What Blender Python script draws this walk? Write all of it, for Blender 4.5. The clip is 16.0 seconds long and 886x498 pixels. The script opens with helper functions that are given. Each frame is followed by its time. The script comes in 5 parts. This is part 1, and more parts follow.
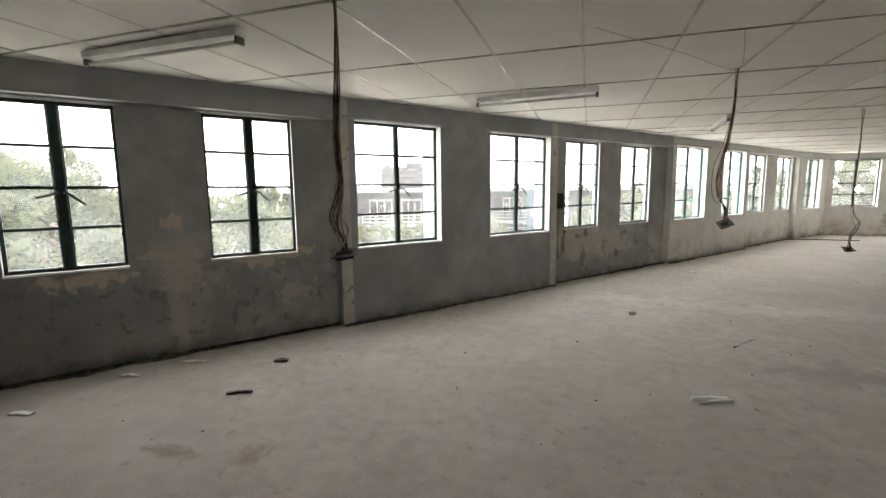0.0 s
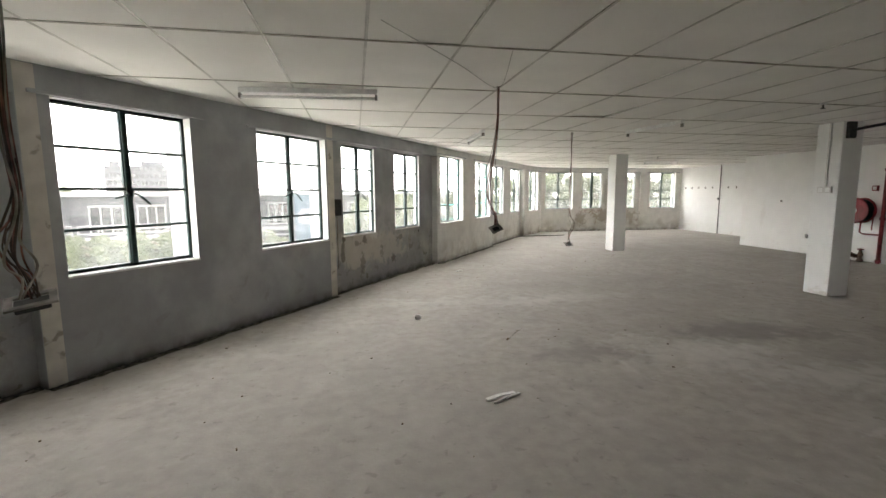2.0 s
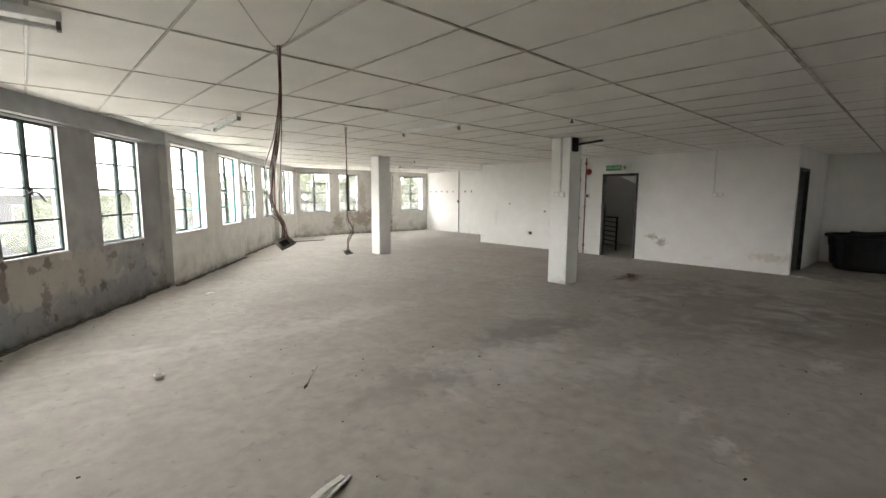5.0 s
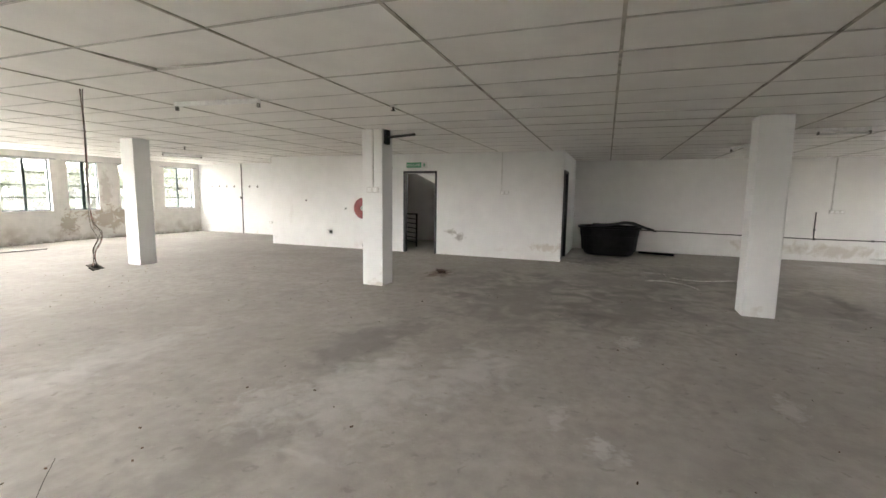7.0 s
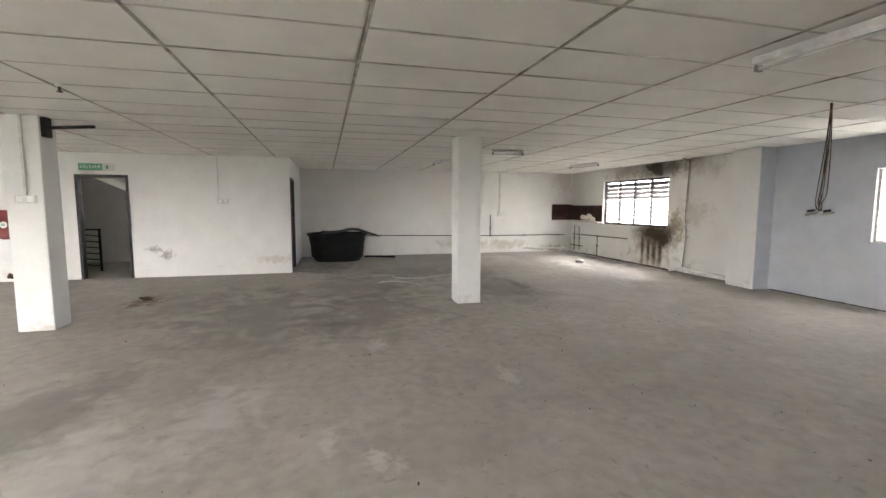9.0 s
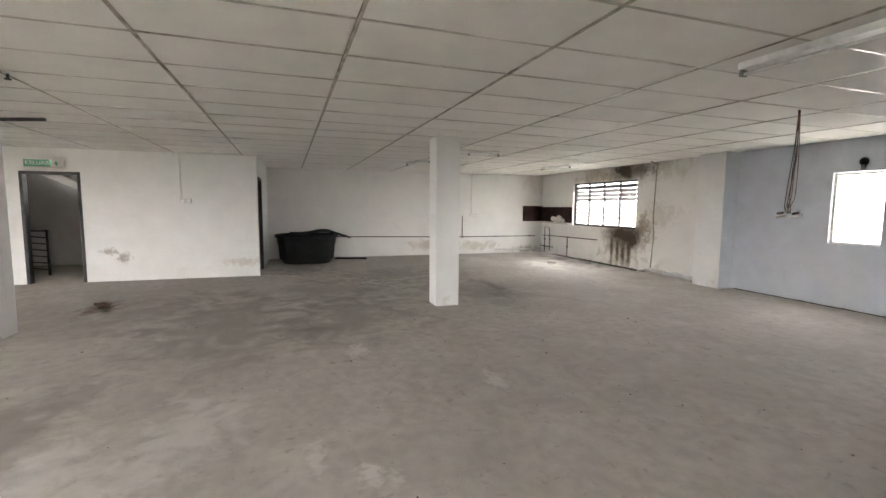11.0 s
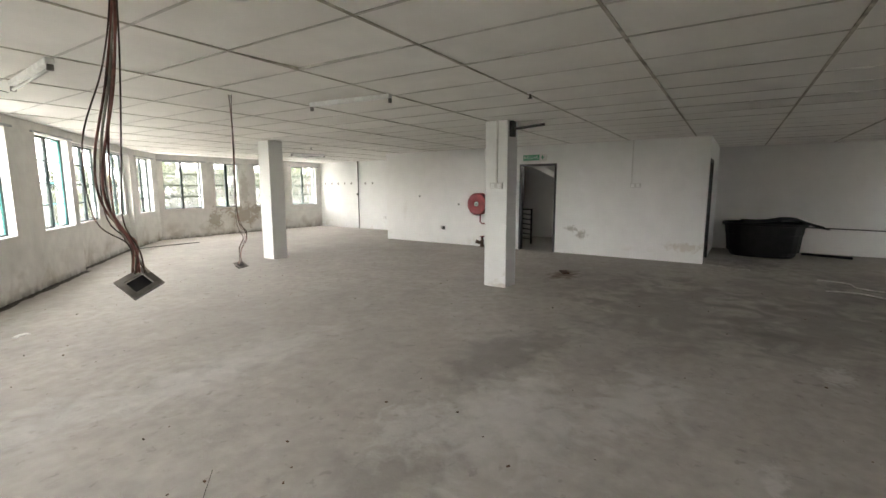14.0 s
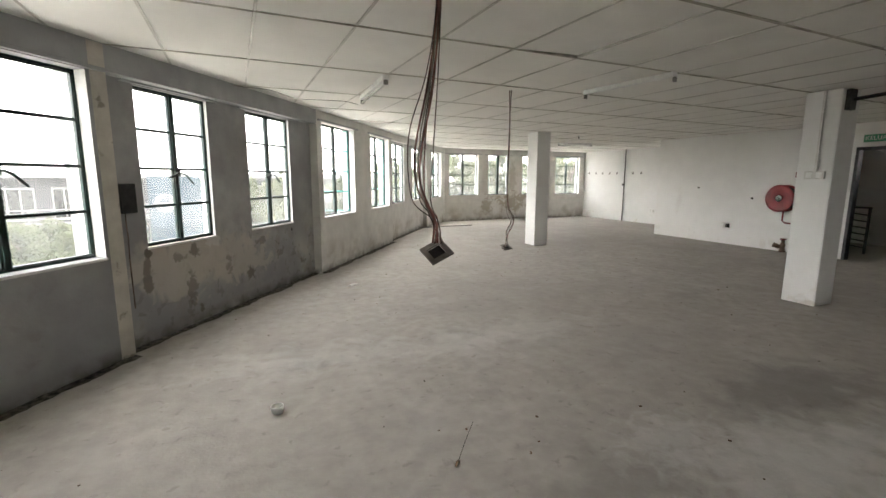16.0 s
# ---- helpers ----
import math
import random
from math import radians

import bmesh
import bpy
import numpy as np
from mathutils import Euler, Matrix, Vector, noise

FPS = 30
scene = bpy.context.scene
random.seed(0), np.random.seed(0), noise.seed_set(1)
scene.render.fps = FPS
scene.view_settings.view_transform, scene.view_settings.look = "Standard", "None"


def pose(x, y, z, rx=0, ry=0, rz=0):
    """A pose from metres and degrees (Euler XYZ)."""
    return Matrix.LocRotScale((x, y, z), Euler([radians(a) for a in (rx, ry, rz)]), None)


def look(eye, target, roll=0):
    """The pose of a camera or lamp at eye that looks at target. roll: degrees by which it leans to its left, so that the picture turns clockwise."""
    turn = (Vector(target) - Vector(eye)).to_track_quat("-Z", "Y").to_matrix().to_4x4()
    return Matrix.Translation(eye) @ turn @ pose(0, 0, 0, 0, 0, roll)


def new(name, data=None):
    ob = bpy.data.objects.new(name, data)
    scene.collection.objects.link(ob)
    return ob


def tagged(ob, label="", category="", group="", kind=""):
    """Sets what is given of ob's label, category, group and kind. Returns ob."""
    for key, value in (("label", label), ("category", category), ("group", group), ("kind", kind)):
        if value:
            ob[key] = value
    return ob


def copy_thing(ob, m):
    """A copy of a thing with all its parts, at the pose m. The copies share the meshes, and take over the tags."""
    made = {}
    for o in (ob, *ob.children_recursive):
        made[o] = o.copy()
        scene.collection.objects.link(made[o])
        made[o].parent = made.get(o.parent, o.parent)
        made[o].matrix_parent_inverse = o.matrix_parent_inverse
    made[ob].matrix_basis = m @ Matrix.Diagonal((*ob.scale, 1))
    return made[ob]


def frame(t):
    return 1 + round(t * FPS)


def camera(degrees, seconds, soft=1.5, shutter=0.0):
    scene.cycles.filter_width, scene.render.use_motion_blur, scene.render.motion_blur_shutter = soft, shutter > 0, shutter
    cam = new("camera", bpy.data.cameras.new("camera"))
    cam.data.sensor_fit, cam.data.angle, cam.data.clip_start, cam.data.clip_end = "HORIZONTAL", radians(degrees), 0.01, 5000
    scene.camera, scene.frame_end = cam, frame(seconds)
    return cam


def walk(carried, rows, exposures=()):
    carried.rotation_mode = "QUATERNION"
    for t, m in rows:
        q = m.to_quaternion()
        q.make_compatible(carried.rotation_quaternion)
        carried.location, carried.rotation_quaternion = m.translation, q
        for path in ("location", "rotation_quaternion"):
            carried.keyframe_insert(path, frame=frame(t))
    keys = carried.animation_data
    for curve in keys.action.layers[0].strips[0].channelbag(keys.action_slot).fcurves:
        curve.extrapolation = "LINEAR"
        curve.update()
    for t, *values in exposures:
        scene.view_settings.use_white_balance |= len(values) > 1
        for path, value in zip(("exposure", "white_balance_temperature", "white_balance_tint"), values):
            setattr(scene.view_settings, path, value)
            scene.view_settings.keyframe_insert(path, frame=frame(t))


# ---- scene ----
cam = camera(89.6, 16.0)
PATH = [
    (0, (-0.021, 0.109, 1.472), (-0.679, 1.98, 1.214), -0.6),
    (0.5, (0.022, 0.279, 1.472), (-0.384, 2.221, 1.216), -0.3),
    (1, (-0.018, 0.359, 1.475), (-0.151, 2.338, 1.221), -0.2),
    (1.5, (-0.092, 0.434, 1.491), (0.038, 2.415, 1.245), -0.3),
    (2, (-0.198, 0.502, 1.497), (0.137, 2.458, 1.25), -0.3),
    (2.5, (-0.24, 0.578, 1.491), (0.265, 2.498, 1.248), -0.0),
    (3, (-0.27, 0.702, 1.476), (0.386, 2.578, 1.25), 0.3),
    (3.5, (-0.274, 0.899, 1.488), (0.566, 2.7, 1.266), 0.7),
    (4, (-0.25, 1.047, 1.478), (0.767, 2.754, 1.251), 0.5),
    (4.2, (-0.249, 1.132, 1.475), (0.835, 2.797, 1.246), 0.5),
    (6.3, (-0.025, 2.151, 1.524), (1.643, 3.227, 1.276), 0.2),
    (6.5, (0.01, 2.189, 1.499), (1.733, 3.176, 1.252), 0.4),
    (7, (0.113, 2.322, 1.455), (1.963, 3.042, 1.215), 0.8),
    (7.5, (0.185, 2.394, 1.476), (2.133, 2.786, 1.249), 1.3),
    (8, (0.239, 2.423, 1.469), (2.227, 2.472, 1.258), 1.1),
    (8.5, (0.273, 2.484, 1.469), (2.246, 2.223, 1.267), 0.2),
    (9, (0.28, 2.546, 1.462), (2.215, 2.079, 1.266), 0.1),
    (9.2, (0.287, 2.555, 1.451), (2.2, 2.006, 1.256), 0.0),
    (10.2, (0.36, 2.65, 1.46), (2.2, 1.866, 1.26), 0.0),
    (11.3, (0.43, 2.684, 1.462), (2.365, 2.219, 1.261), 0.1),
    (11.5, (0.43, 2.645, 1.466), (2.388, 2.298, 1.253), -0.3),
    (12, (0.43, 2.725, 1.475), (2.417, 2.664, 1.258), -0.0),
    (12.5, (0.426, 2.768, 1.462), (2.398, 3.007, 1.229), 0.1),
    (13, (0.387, 2.775, 1.512), (2.293, 3.325, 1.254), -0.2),
    (13.5, (0.376, 2.821, 1.492), (2.17, 3.664, 1.229), -0.3),
    (14, (0.34, 2.846, 1.492), (1.98, 3.957, 1.22), -0.1),
    (14.5, (0.336, 2.84, 1.491), (1.791, 4.184, 1.211), -0.2),
    (15, (0.327, 2.868, 1.476), (1.588, 4.393, 1.187), -0.6),
    (15.5, (0.321, 2.86, 1.48), (1.353, 4.547, 1.178), -0.9),
    (16, (0.288, 2.856, 1.474), (1.077, 4.667, 1.159), 0.2),
]
EXPOSURES = [(0.0, 3.67, 6500, 10), (2.5, 3.83, 6500, 10), (4.0, 3.92, 6500, 10), (7.0, 4.6, 6500, 12), (9.0, 5.07, 6500, 13), (11.5, 5.08, 6500, 13), (13.0, 4.63, 6500, 12), (14.5, 3.93, 6500, 10), (16.0, 3.7, 6500, 10)]
walk(cam, [(t, look(eye, target, roll)) for t, eye, target, roll in PATH], EXPOSURES)

# ---- world, sun and exposure ----
world = bpy.data.worlds.new("overcast_sky")
scene.world = world
world.use_nodes = True
wn = world.node_tree
sky = wn.nodes.new("ShaderNodeTexSky")
sky.sky_type = "NISHITA"
sky.sun_disc = False
sky.sun_elevation = radians(43)
sky.sun_rotation = radians(85)
sky.air_density, sky.dust_density, sky.ozone_density = 1.0, 6.0, 1.0
haze = wn.nodes.new("ShaderNodeMix")
haze.data_type = "RGBA"
haze.inputs[0].default_value = 0.8
haze.inputs[7].default_value = (8.1, 7.8, 7.55, 1)
wn.links.new(sky.outputs[0], haze.inputs[6])
wn.links.new(haze.outputs[2], wn.nodes["Background"].inputs[0])
wn.nodes["Background"].inputs[1].default_value = 0.15

sun = new("sun", bpy.data.lights.new("sun", "SUN"))
sun.data.energy, sun.data.angle, sun.data.color = 0.5, radians(25), (1.0, 0.97, 0.92)
sun.matrix_world = look((30, 3, 28), (0, 0, 0))


# ---- materials ----
def material(name, colour, rough=0.8, metal=0.0, grain=0.06, scale=6.0, bump=0.0, bump_scale=40.0, stain=None, stain_scale=1.2, stain_at=(0.55, 0.68), stain_amount=0.5,
             second=None, second_scale=0.5, second_at=(0.45, 0.65), second_amount=0.5, spec=0.3, zone=None, blots=()):
    """A painted, cast or moulded surface: colour with fine grain, two layers of worn patches and fine relief."""
    m = bpy.data.materials.new(name)
    m.use_nodes = True
    t = m.node_tree
    b = t.nodes["Principled BSDF"]
    b.inputs["Roughness"].default_value, b.inputs["Metallic"].default_value = rough, metal
    b.inputs["Specular IOR Level"].default_value = spec
    at = t.nodes.new("ShaderNodeTexCoord")
    geo = t.nodes.new("ShaderNodeNewGeometry")

    def ntex(s, detail=6.0, dist=0.0):
        n = t.nodes.new("ShaderNodeTexNoise")
        n.inputs["Scale"].default_value, n.inputs["Detail"].default_value, n.inputs["Distortion"].default_value = s, detail, dist
        t.links.new(geo.outputs["Position"], n.inputs["Vector"])
        return n.outputs[0]

    def ramp(v, a, c, top=1.0):
        n = t.nodes.new("ShaderNodeMapRange")
        n.inputs[1].default_value, n.inputs[2].default_value, n.inputs[3].default_value, n.inputs[4].default_value = a, c, 0.0, top
        t.links.new(v, n.inputs[0])
        return n.outputs[0]

    def mix(f, a, c):
        n = t.nodes.new("ShaderNodeMix")
        n.data_type = "RGBA"
        t.links.new(f, n.inputs[0])
        for i, v in ((6, a), (7, c)):
            if isinstance(v, tuple):
                n.inputs[i].default_value = (*v, 1)
            else:
                t.links.new(v, n.inputs[i])
        return n.outputs[2]

    dark = tuple(c * (1 - grain * 2.5) for c in colour)
    light = tuple(min(1, c * (1 + grain * 1.5)) for c in colour)
    out = mix(ramp(ntex(scale), 0.35, 0.65), dark, light)
    if second:
        out = mix(ramp(ntex(second_scale, 5.0, 0.6), *second_at, second_amount), out, second)
    if stain:
        out = mix(ramp(ntex(stain_scale, 8.0, 0.4), *stain_at, stain_amount), out, stain)
    if zone:
        for axis, lo, hi, col, amount, zs, za in zone:
            sep = t.nodes.new("ShaderNodeSeparateXYZ")
            t.links.new(geo.outputs["Position"], sep.inputs[0])
            mul = t.nodes.new("ShaderNodeMath")
            mul.operation = "MULTIPLY"
            t.links.new(ramp(sep.outputs[axis], lo, hi, amount), mul.inputs[0])
            t.links.new(ramp(ntex(zs, 7.0, 0.5), *za), mul.inputs[1])
            out = mix(mul.outputs[0], out, col)
    for centre, size, col, amount, ragged, *crisp in blots:
        away = t.nodes.new("ShaderNodeVectorMath")
        away.operation = "SUBTRACT"
        away.inputs[1].default_value = centre
        t.links.new(geo.outputs["Position"], away.inputs[0])
        scaled = t.nodes.new("ShaderNodeVectorMath")
        scaled.operation = "DIVIDE"
        scaled.inputs[1].default_value = size
        t.links.new(away.outputs[0], scaled.inputs[0])
        far = t.nodes.new("ShaderNodeVectorMath")
        far.operation = "LENGTH"
        t.links.new(scaled.outputs[0], far.inputs[0])
        rag = t.nodes.new("ShaderNodeMath")
        rag.operation = "MULTIPLY_ADD"
        rag.inputs[1].default_value = ragged * 3
        t.links.new(ntex(3.2 / max(0.25, min(max(size[0], size[1]) if size[2] >= 1 else max(min(size[0], size[1]), size[2]), 1.2)), 10.0, 0.8), rag.inputs[0])
        t.links.new(far.outputs["Value"], rag.inputs[2])
        edge = crisp[0] if crisp else 0.425
        out = mix(ramp(rag.outputs[0], 0.725 + edge + ragged * 1.5, 0.725 - edge + ragged * 1.5, amount), out, col)
    t.links.new(out, b.inputs["Base Color"])
    if bump:
        n = t.nodes.new("ShaderNodeBump")
        n.inputs["Strength"].default_value, n.inputs["Distance"].default_value = bump, 0.01
        t.links.new(ntex(bump_scale), n.inputs["Height"])
        t.links.new(n.outputs[0], b.inputs["Normal"])
    return m


def glowing(name, colour, strength):
    m = bpy.data.materials.new(name)
    m.use_nodes = True
    b = m.node_tree.nodes["Principled BSDF"]
    b.inputs["Base Color"].default_value = (*colour, 1)
    b.inputs["Emission Color"].default_value = (*colour, 1)
    b.inputs["Emission Strength"].default_value = strength
    return m


def dusty_glass(name, dust=0.022, tint=(0.97, 0.97, 0.965)):
    """Thin window glass: see-through with a film of dust and a faint gloss."""
    m = bpy.data.materials.new(name)
    m.use_nodes = True
    t = m.node_tree
    t.nodes.remove(t.nodes["Principled BSDF"])
    clear, film, gloss = (t.nodes.new("ShaderNodeBsdf" + k) for k in ("Transparent", "Translucent", "Glossy"))
    clear.inputs[0].default_value = (*tint, 1)
    film.inputs[0].default_value = (0.85, 0.88, 0.86, 1)
    gloss.inputs["Roughness"].default_value = 0.05
    geo = t.nodes.new("ShaderNodeNewGeometry")
    n = t.nodes.new("ShaderNodeTexNoise")
    n.inputs["Scale"].default_value, n.inputs["Detail"].default_value = 3.0, 6.0
    t.links.new(geo.outputs["Position"], n.inputs["Vector"])
    r = t.nodes.new("ShaderNodeMapRange")
    r.inputs[1].default_value, r.inputs[2].default_value, r.inputs[3].default_value, r.inputs[4].default_value = 0.3, 0.75, dust * 0.5, dust * 1.8
    t.links.new(n.outputs[0], r.inputs[0])
    a, c = t.nodes.new("ShaderNodeMixShader"), t.nodes.new("ShaderNodeMixShader")
    t.links.new(r.outputs[0], a.inputs[0])
    t.links.new(clear.outputs[0], a.inputs[1])
    t.links.new(film.outputs[0], a.inputs[2])
    c.inputs[0].default_value = 0.04
    t.links.new(a.outputs[0], c.inputs[1])
    t.links.new(gloss.outputs[0], c.inputs[2])
    t.links.new(c.outputs[0], t.nodes["Material Output"].inputs[0])
    return m


CONCRETE = material("bare_concrete_screed", (0.33, 0.315, 0.29), 0.85, grain=0.07, scale=9, bump=0.25, bump_scale=55, second=(0.22, 0.215, 0.20), second_scale=0.55, second_at=(0.45, 0.62),
                    second_amount=0.6, stain=(0.45, 0.435, 0.41), stain_scale=1.1, stain_at=(0.54, 0.72), stain_amount=0.6)
DAMP, CHALK_AND_POOL = (0.17, 0.165, 0.155), (0.56, 0.55, 0.52)
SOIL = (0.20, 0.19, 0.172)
FLOOR = material("stained_concrete_screed", (0.395, 0.369, 0.332), 0.85, grain=0.045, scale=9, bump=0.2, bump_scale=45, second=(0.325, 0.303, 0.271), second_scale=0.42, second_at=(0.42, 0.60),
                 second_amount=0.5, stain=(0.43, 0.405, 0.37), stain_scale=0.8, stain_at=(0.50, 0.74), stain_amount=0.4,
                 zone=[(2, 1.0, 0.0, (0.27, 0.252, 0.228), 0.28, 1.7, (0.48, 0.68)), (2, 1.0, 0.0, (0.51, 0.485, 0.445), 0.32, 2.4, (0.52, 0.72)), (2, 1.0, 0.0, (0.22, 0.203, 0.18), 0.45, 11.0, (0.62, 0.70)),
                       (2, 1.0, 0.0, (0.49, 0.465, 0.42), 0.35, 17.0, (0.64, 0.76))],
                 blots=[
                     ((3.75, 4.60, 0), (0.80, 0.40, 1), DAMP, 0.55, 0.5, 0.3), ((4.4, 4.35, 0), (0.5, 0.25, 1), SOIL, 0.5, 0.9), ((6.5, 3.6, 0), (1.9, 1.0, 1), SOIL, 0.55, 1.1), ((6.5, 2.0, 0), (1.3, 1.0, 1), SOIL, 0.6, 1.1),
                     ((8.2, 2.2, 0), (1.2, 1.3, 1), SOIL, 0.45, 1.1), ((5.8, 2.6, 0), (0.5, 0.3, 1), DAMP, 0.5, 0.9), ((7.9, -0.72, 0), (0.75, 0.16, 1), DAMP, 0.85, 0.7), ((7.2, -0.5, 0), (0.35, 0.22, 1), DAMP, 0.7, 0.8),
                     ((7.6, -0.2, 0), (1.3, 0.8, 1), SOIL, 0.5, 0.9), ((9.7, 0.6, 0), (1.2, 1.5, 1), SOIL, 0.5, 1.1), ((7.3, 4.6, 0), (1.2, 0.7, 1), SOIL, 0.4, 1.0), ((7.8, 5.36, 0), (0.45, 0.22, 1), (0.14, 0.10, 0.07), 0.8, 1.1),
                     # (10.8, -4.3): darker strip of floor along the louvre window's wall
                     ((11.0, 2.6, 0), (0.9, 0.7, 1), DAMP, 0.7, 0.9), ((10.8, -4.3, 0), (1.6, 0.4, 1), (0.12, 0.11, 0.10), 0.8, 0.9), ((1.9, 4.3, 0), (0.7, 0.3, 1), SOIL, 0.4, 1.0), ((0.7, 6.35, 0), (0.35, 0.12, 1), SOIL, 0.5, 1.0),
                     ((2.80, 3.95, 0), (0.75, 0.40, 1), CHALK_AND_POOL, 0.45, 1.1, 0.36), ((3.50, 3.40, 0), (0.65, 0.30, 1), CHALK_AND_POOL, 0.41, 1.1, 0.36), ((2.45, 4.50, 0), (0.35, 0.25, 1), CHALK_AND_POOL, 0.4, 1.1), ((3.30, 4.06, 0), (0.45, 0.18, 1), CHALK_AND_POOL, 0.4, 1.1),
                     ((2.96, 4.23, 0), (0.5, 0.2, 1), CHALK_AND_POOL, 0.35, 1.1), ((2.75, 2.35, 0), (0.13, 0.08, 1), CHALK_AND_POOL, 0.77, 0.9, 0.36), ((2.65, 2.22, 0), (0.08, 0.05, 1), CHALK_AND_POOL, 0.6, 1.0), ((3.02, 2.62, 0), (0.18, 0.06, 1), CHALK_AND_POOL, 0.6, 1.0),
                     # (10.3, -3.2): louvre window's pool of light, painted on; the others are pale marks
                     ((4.87, 2.15, 0), (0.24, 0.12, 1), CHALK_AND_POOL, 0.59, 1.0, 0.36), ((3.76, 1.12, 0), (0.22, 0.10, 1), CHALK_AND_POOL, 0.50, 1.1, 0.36), ((10.3, -3.2, 0), (1.0, 0.45, 1), CHALK_AND_POOL, 0.75, 1.0), ((11.7, -2.0, 0), (0.9, 0.5, 1), CHALK_AND_POOL, 0.4, 1.0),
                     ((0.75, 6.5, 0), (0.8, 0.35, 1), CHALK_AND_POOL, 0.35, 1.1), ((1.95, 6.32, 0), (0.7, 0.25, 1), CHALK_AND_POOL, 0.4, 1.1), ((2.65, 6.4, 0), (0.9, 0.3, 1), CHALK_AND_POOL, 0.35, 1.1), ((-1.84, 1.95, 0), (0.10, 0.16, 1), (0.2, 0.16, 0.12), 0.6, 1.0),
                     ((-2.3, 1.85, 0), (0.2, 0.07, 1), (0.2, 0.17, 0.13), 0.6, 1.0)])
# last zone: ragged band in the lowest 12 cm, grime and foot shade painted together
PLASTER = material("old_white_plaster", (0.68, 0.665, 0.63), 0.85, grain=0.03, scale=5, bump=0.12, bump_scale=30, second=(0.50, 0.49, 0.47), second_scale=0.8, second_amount=0.5,
                   zone=[(2, 0.55, 0.12, (0.36, 0.32, 0.26), 0.8, 2.2, (0.48, 0.66)), (2, 0.12, 0.0, (0.18, 0.165, 0.14), 0.9, 7.0, (0.3, 0.6))],
                   blots=[((9.25, 16.95, 0.6), (0.75, 1, 0.42), (0.36, 0.31, 0.25), 0.85, 1.1, 0.2), ((8.1, 16.95, 0.5), (0.3, 1, 0.35), (0.34, 0.30, 0.24), 0.75, 1.0, 0.2), ((10.2, 16.95, 0.55), (0.4, 1, 0.3), (0.42, 0.37, 0.30), 0.7, 1.0, 0.2),
                          ((9.2, 16.95, 1.5), (0.2, 1, 0.6), (0.44, 0.41, 0.36), 0.6, 1.0, 0.2)])
# last zone paints grime and corner shade along the wall foot
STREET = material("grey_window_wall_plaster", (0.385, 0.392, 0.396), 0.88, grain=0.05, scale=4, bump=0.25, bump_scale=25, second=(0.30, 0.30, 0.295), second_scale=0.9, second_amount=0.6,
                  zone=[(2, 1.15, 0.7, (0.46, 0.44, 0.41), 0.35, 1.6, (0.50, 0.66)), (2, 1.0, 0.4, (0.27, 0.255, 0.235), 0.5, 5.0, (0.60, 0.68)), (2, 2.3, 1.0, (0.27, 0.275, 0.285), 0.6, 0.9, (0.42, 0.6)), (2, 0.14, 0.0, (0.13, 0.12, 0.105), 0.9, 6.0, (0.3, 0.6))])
PEEL, SCAB = (0.60, 0.53, 0.45), (0.15, 0.135, 0.115)
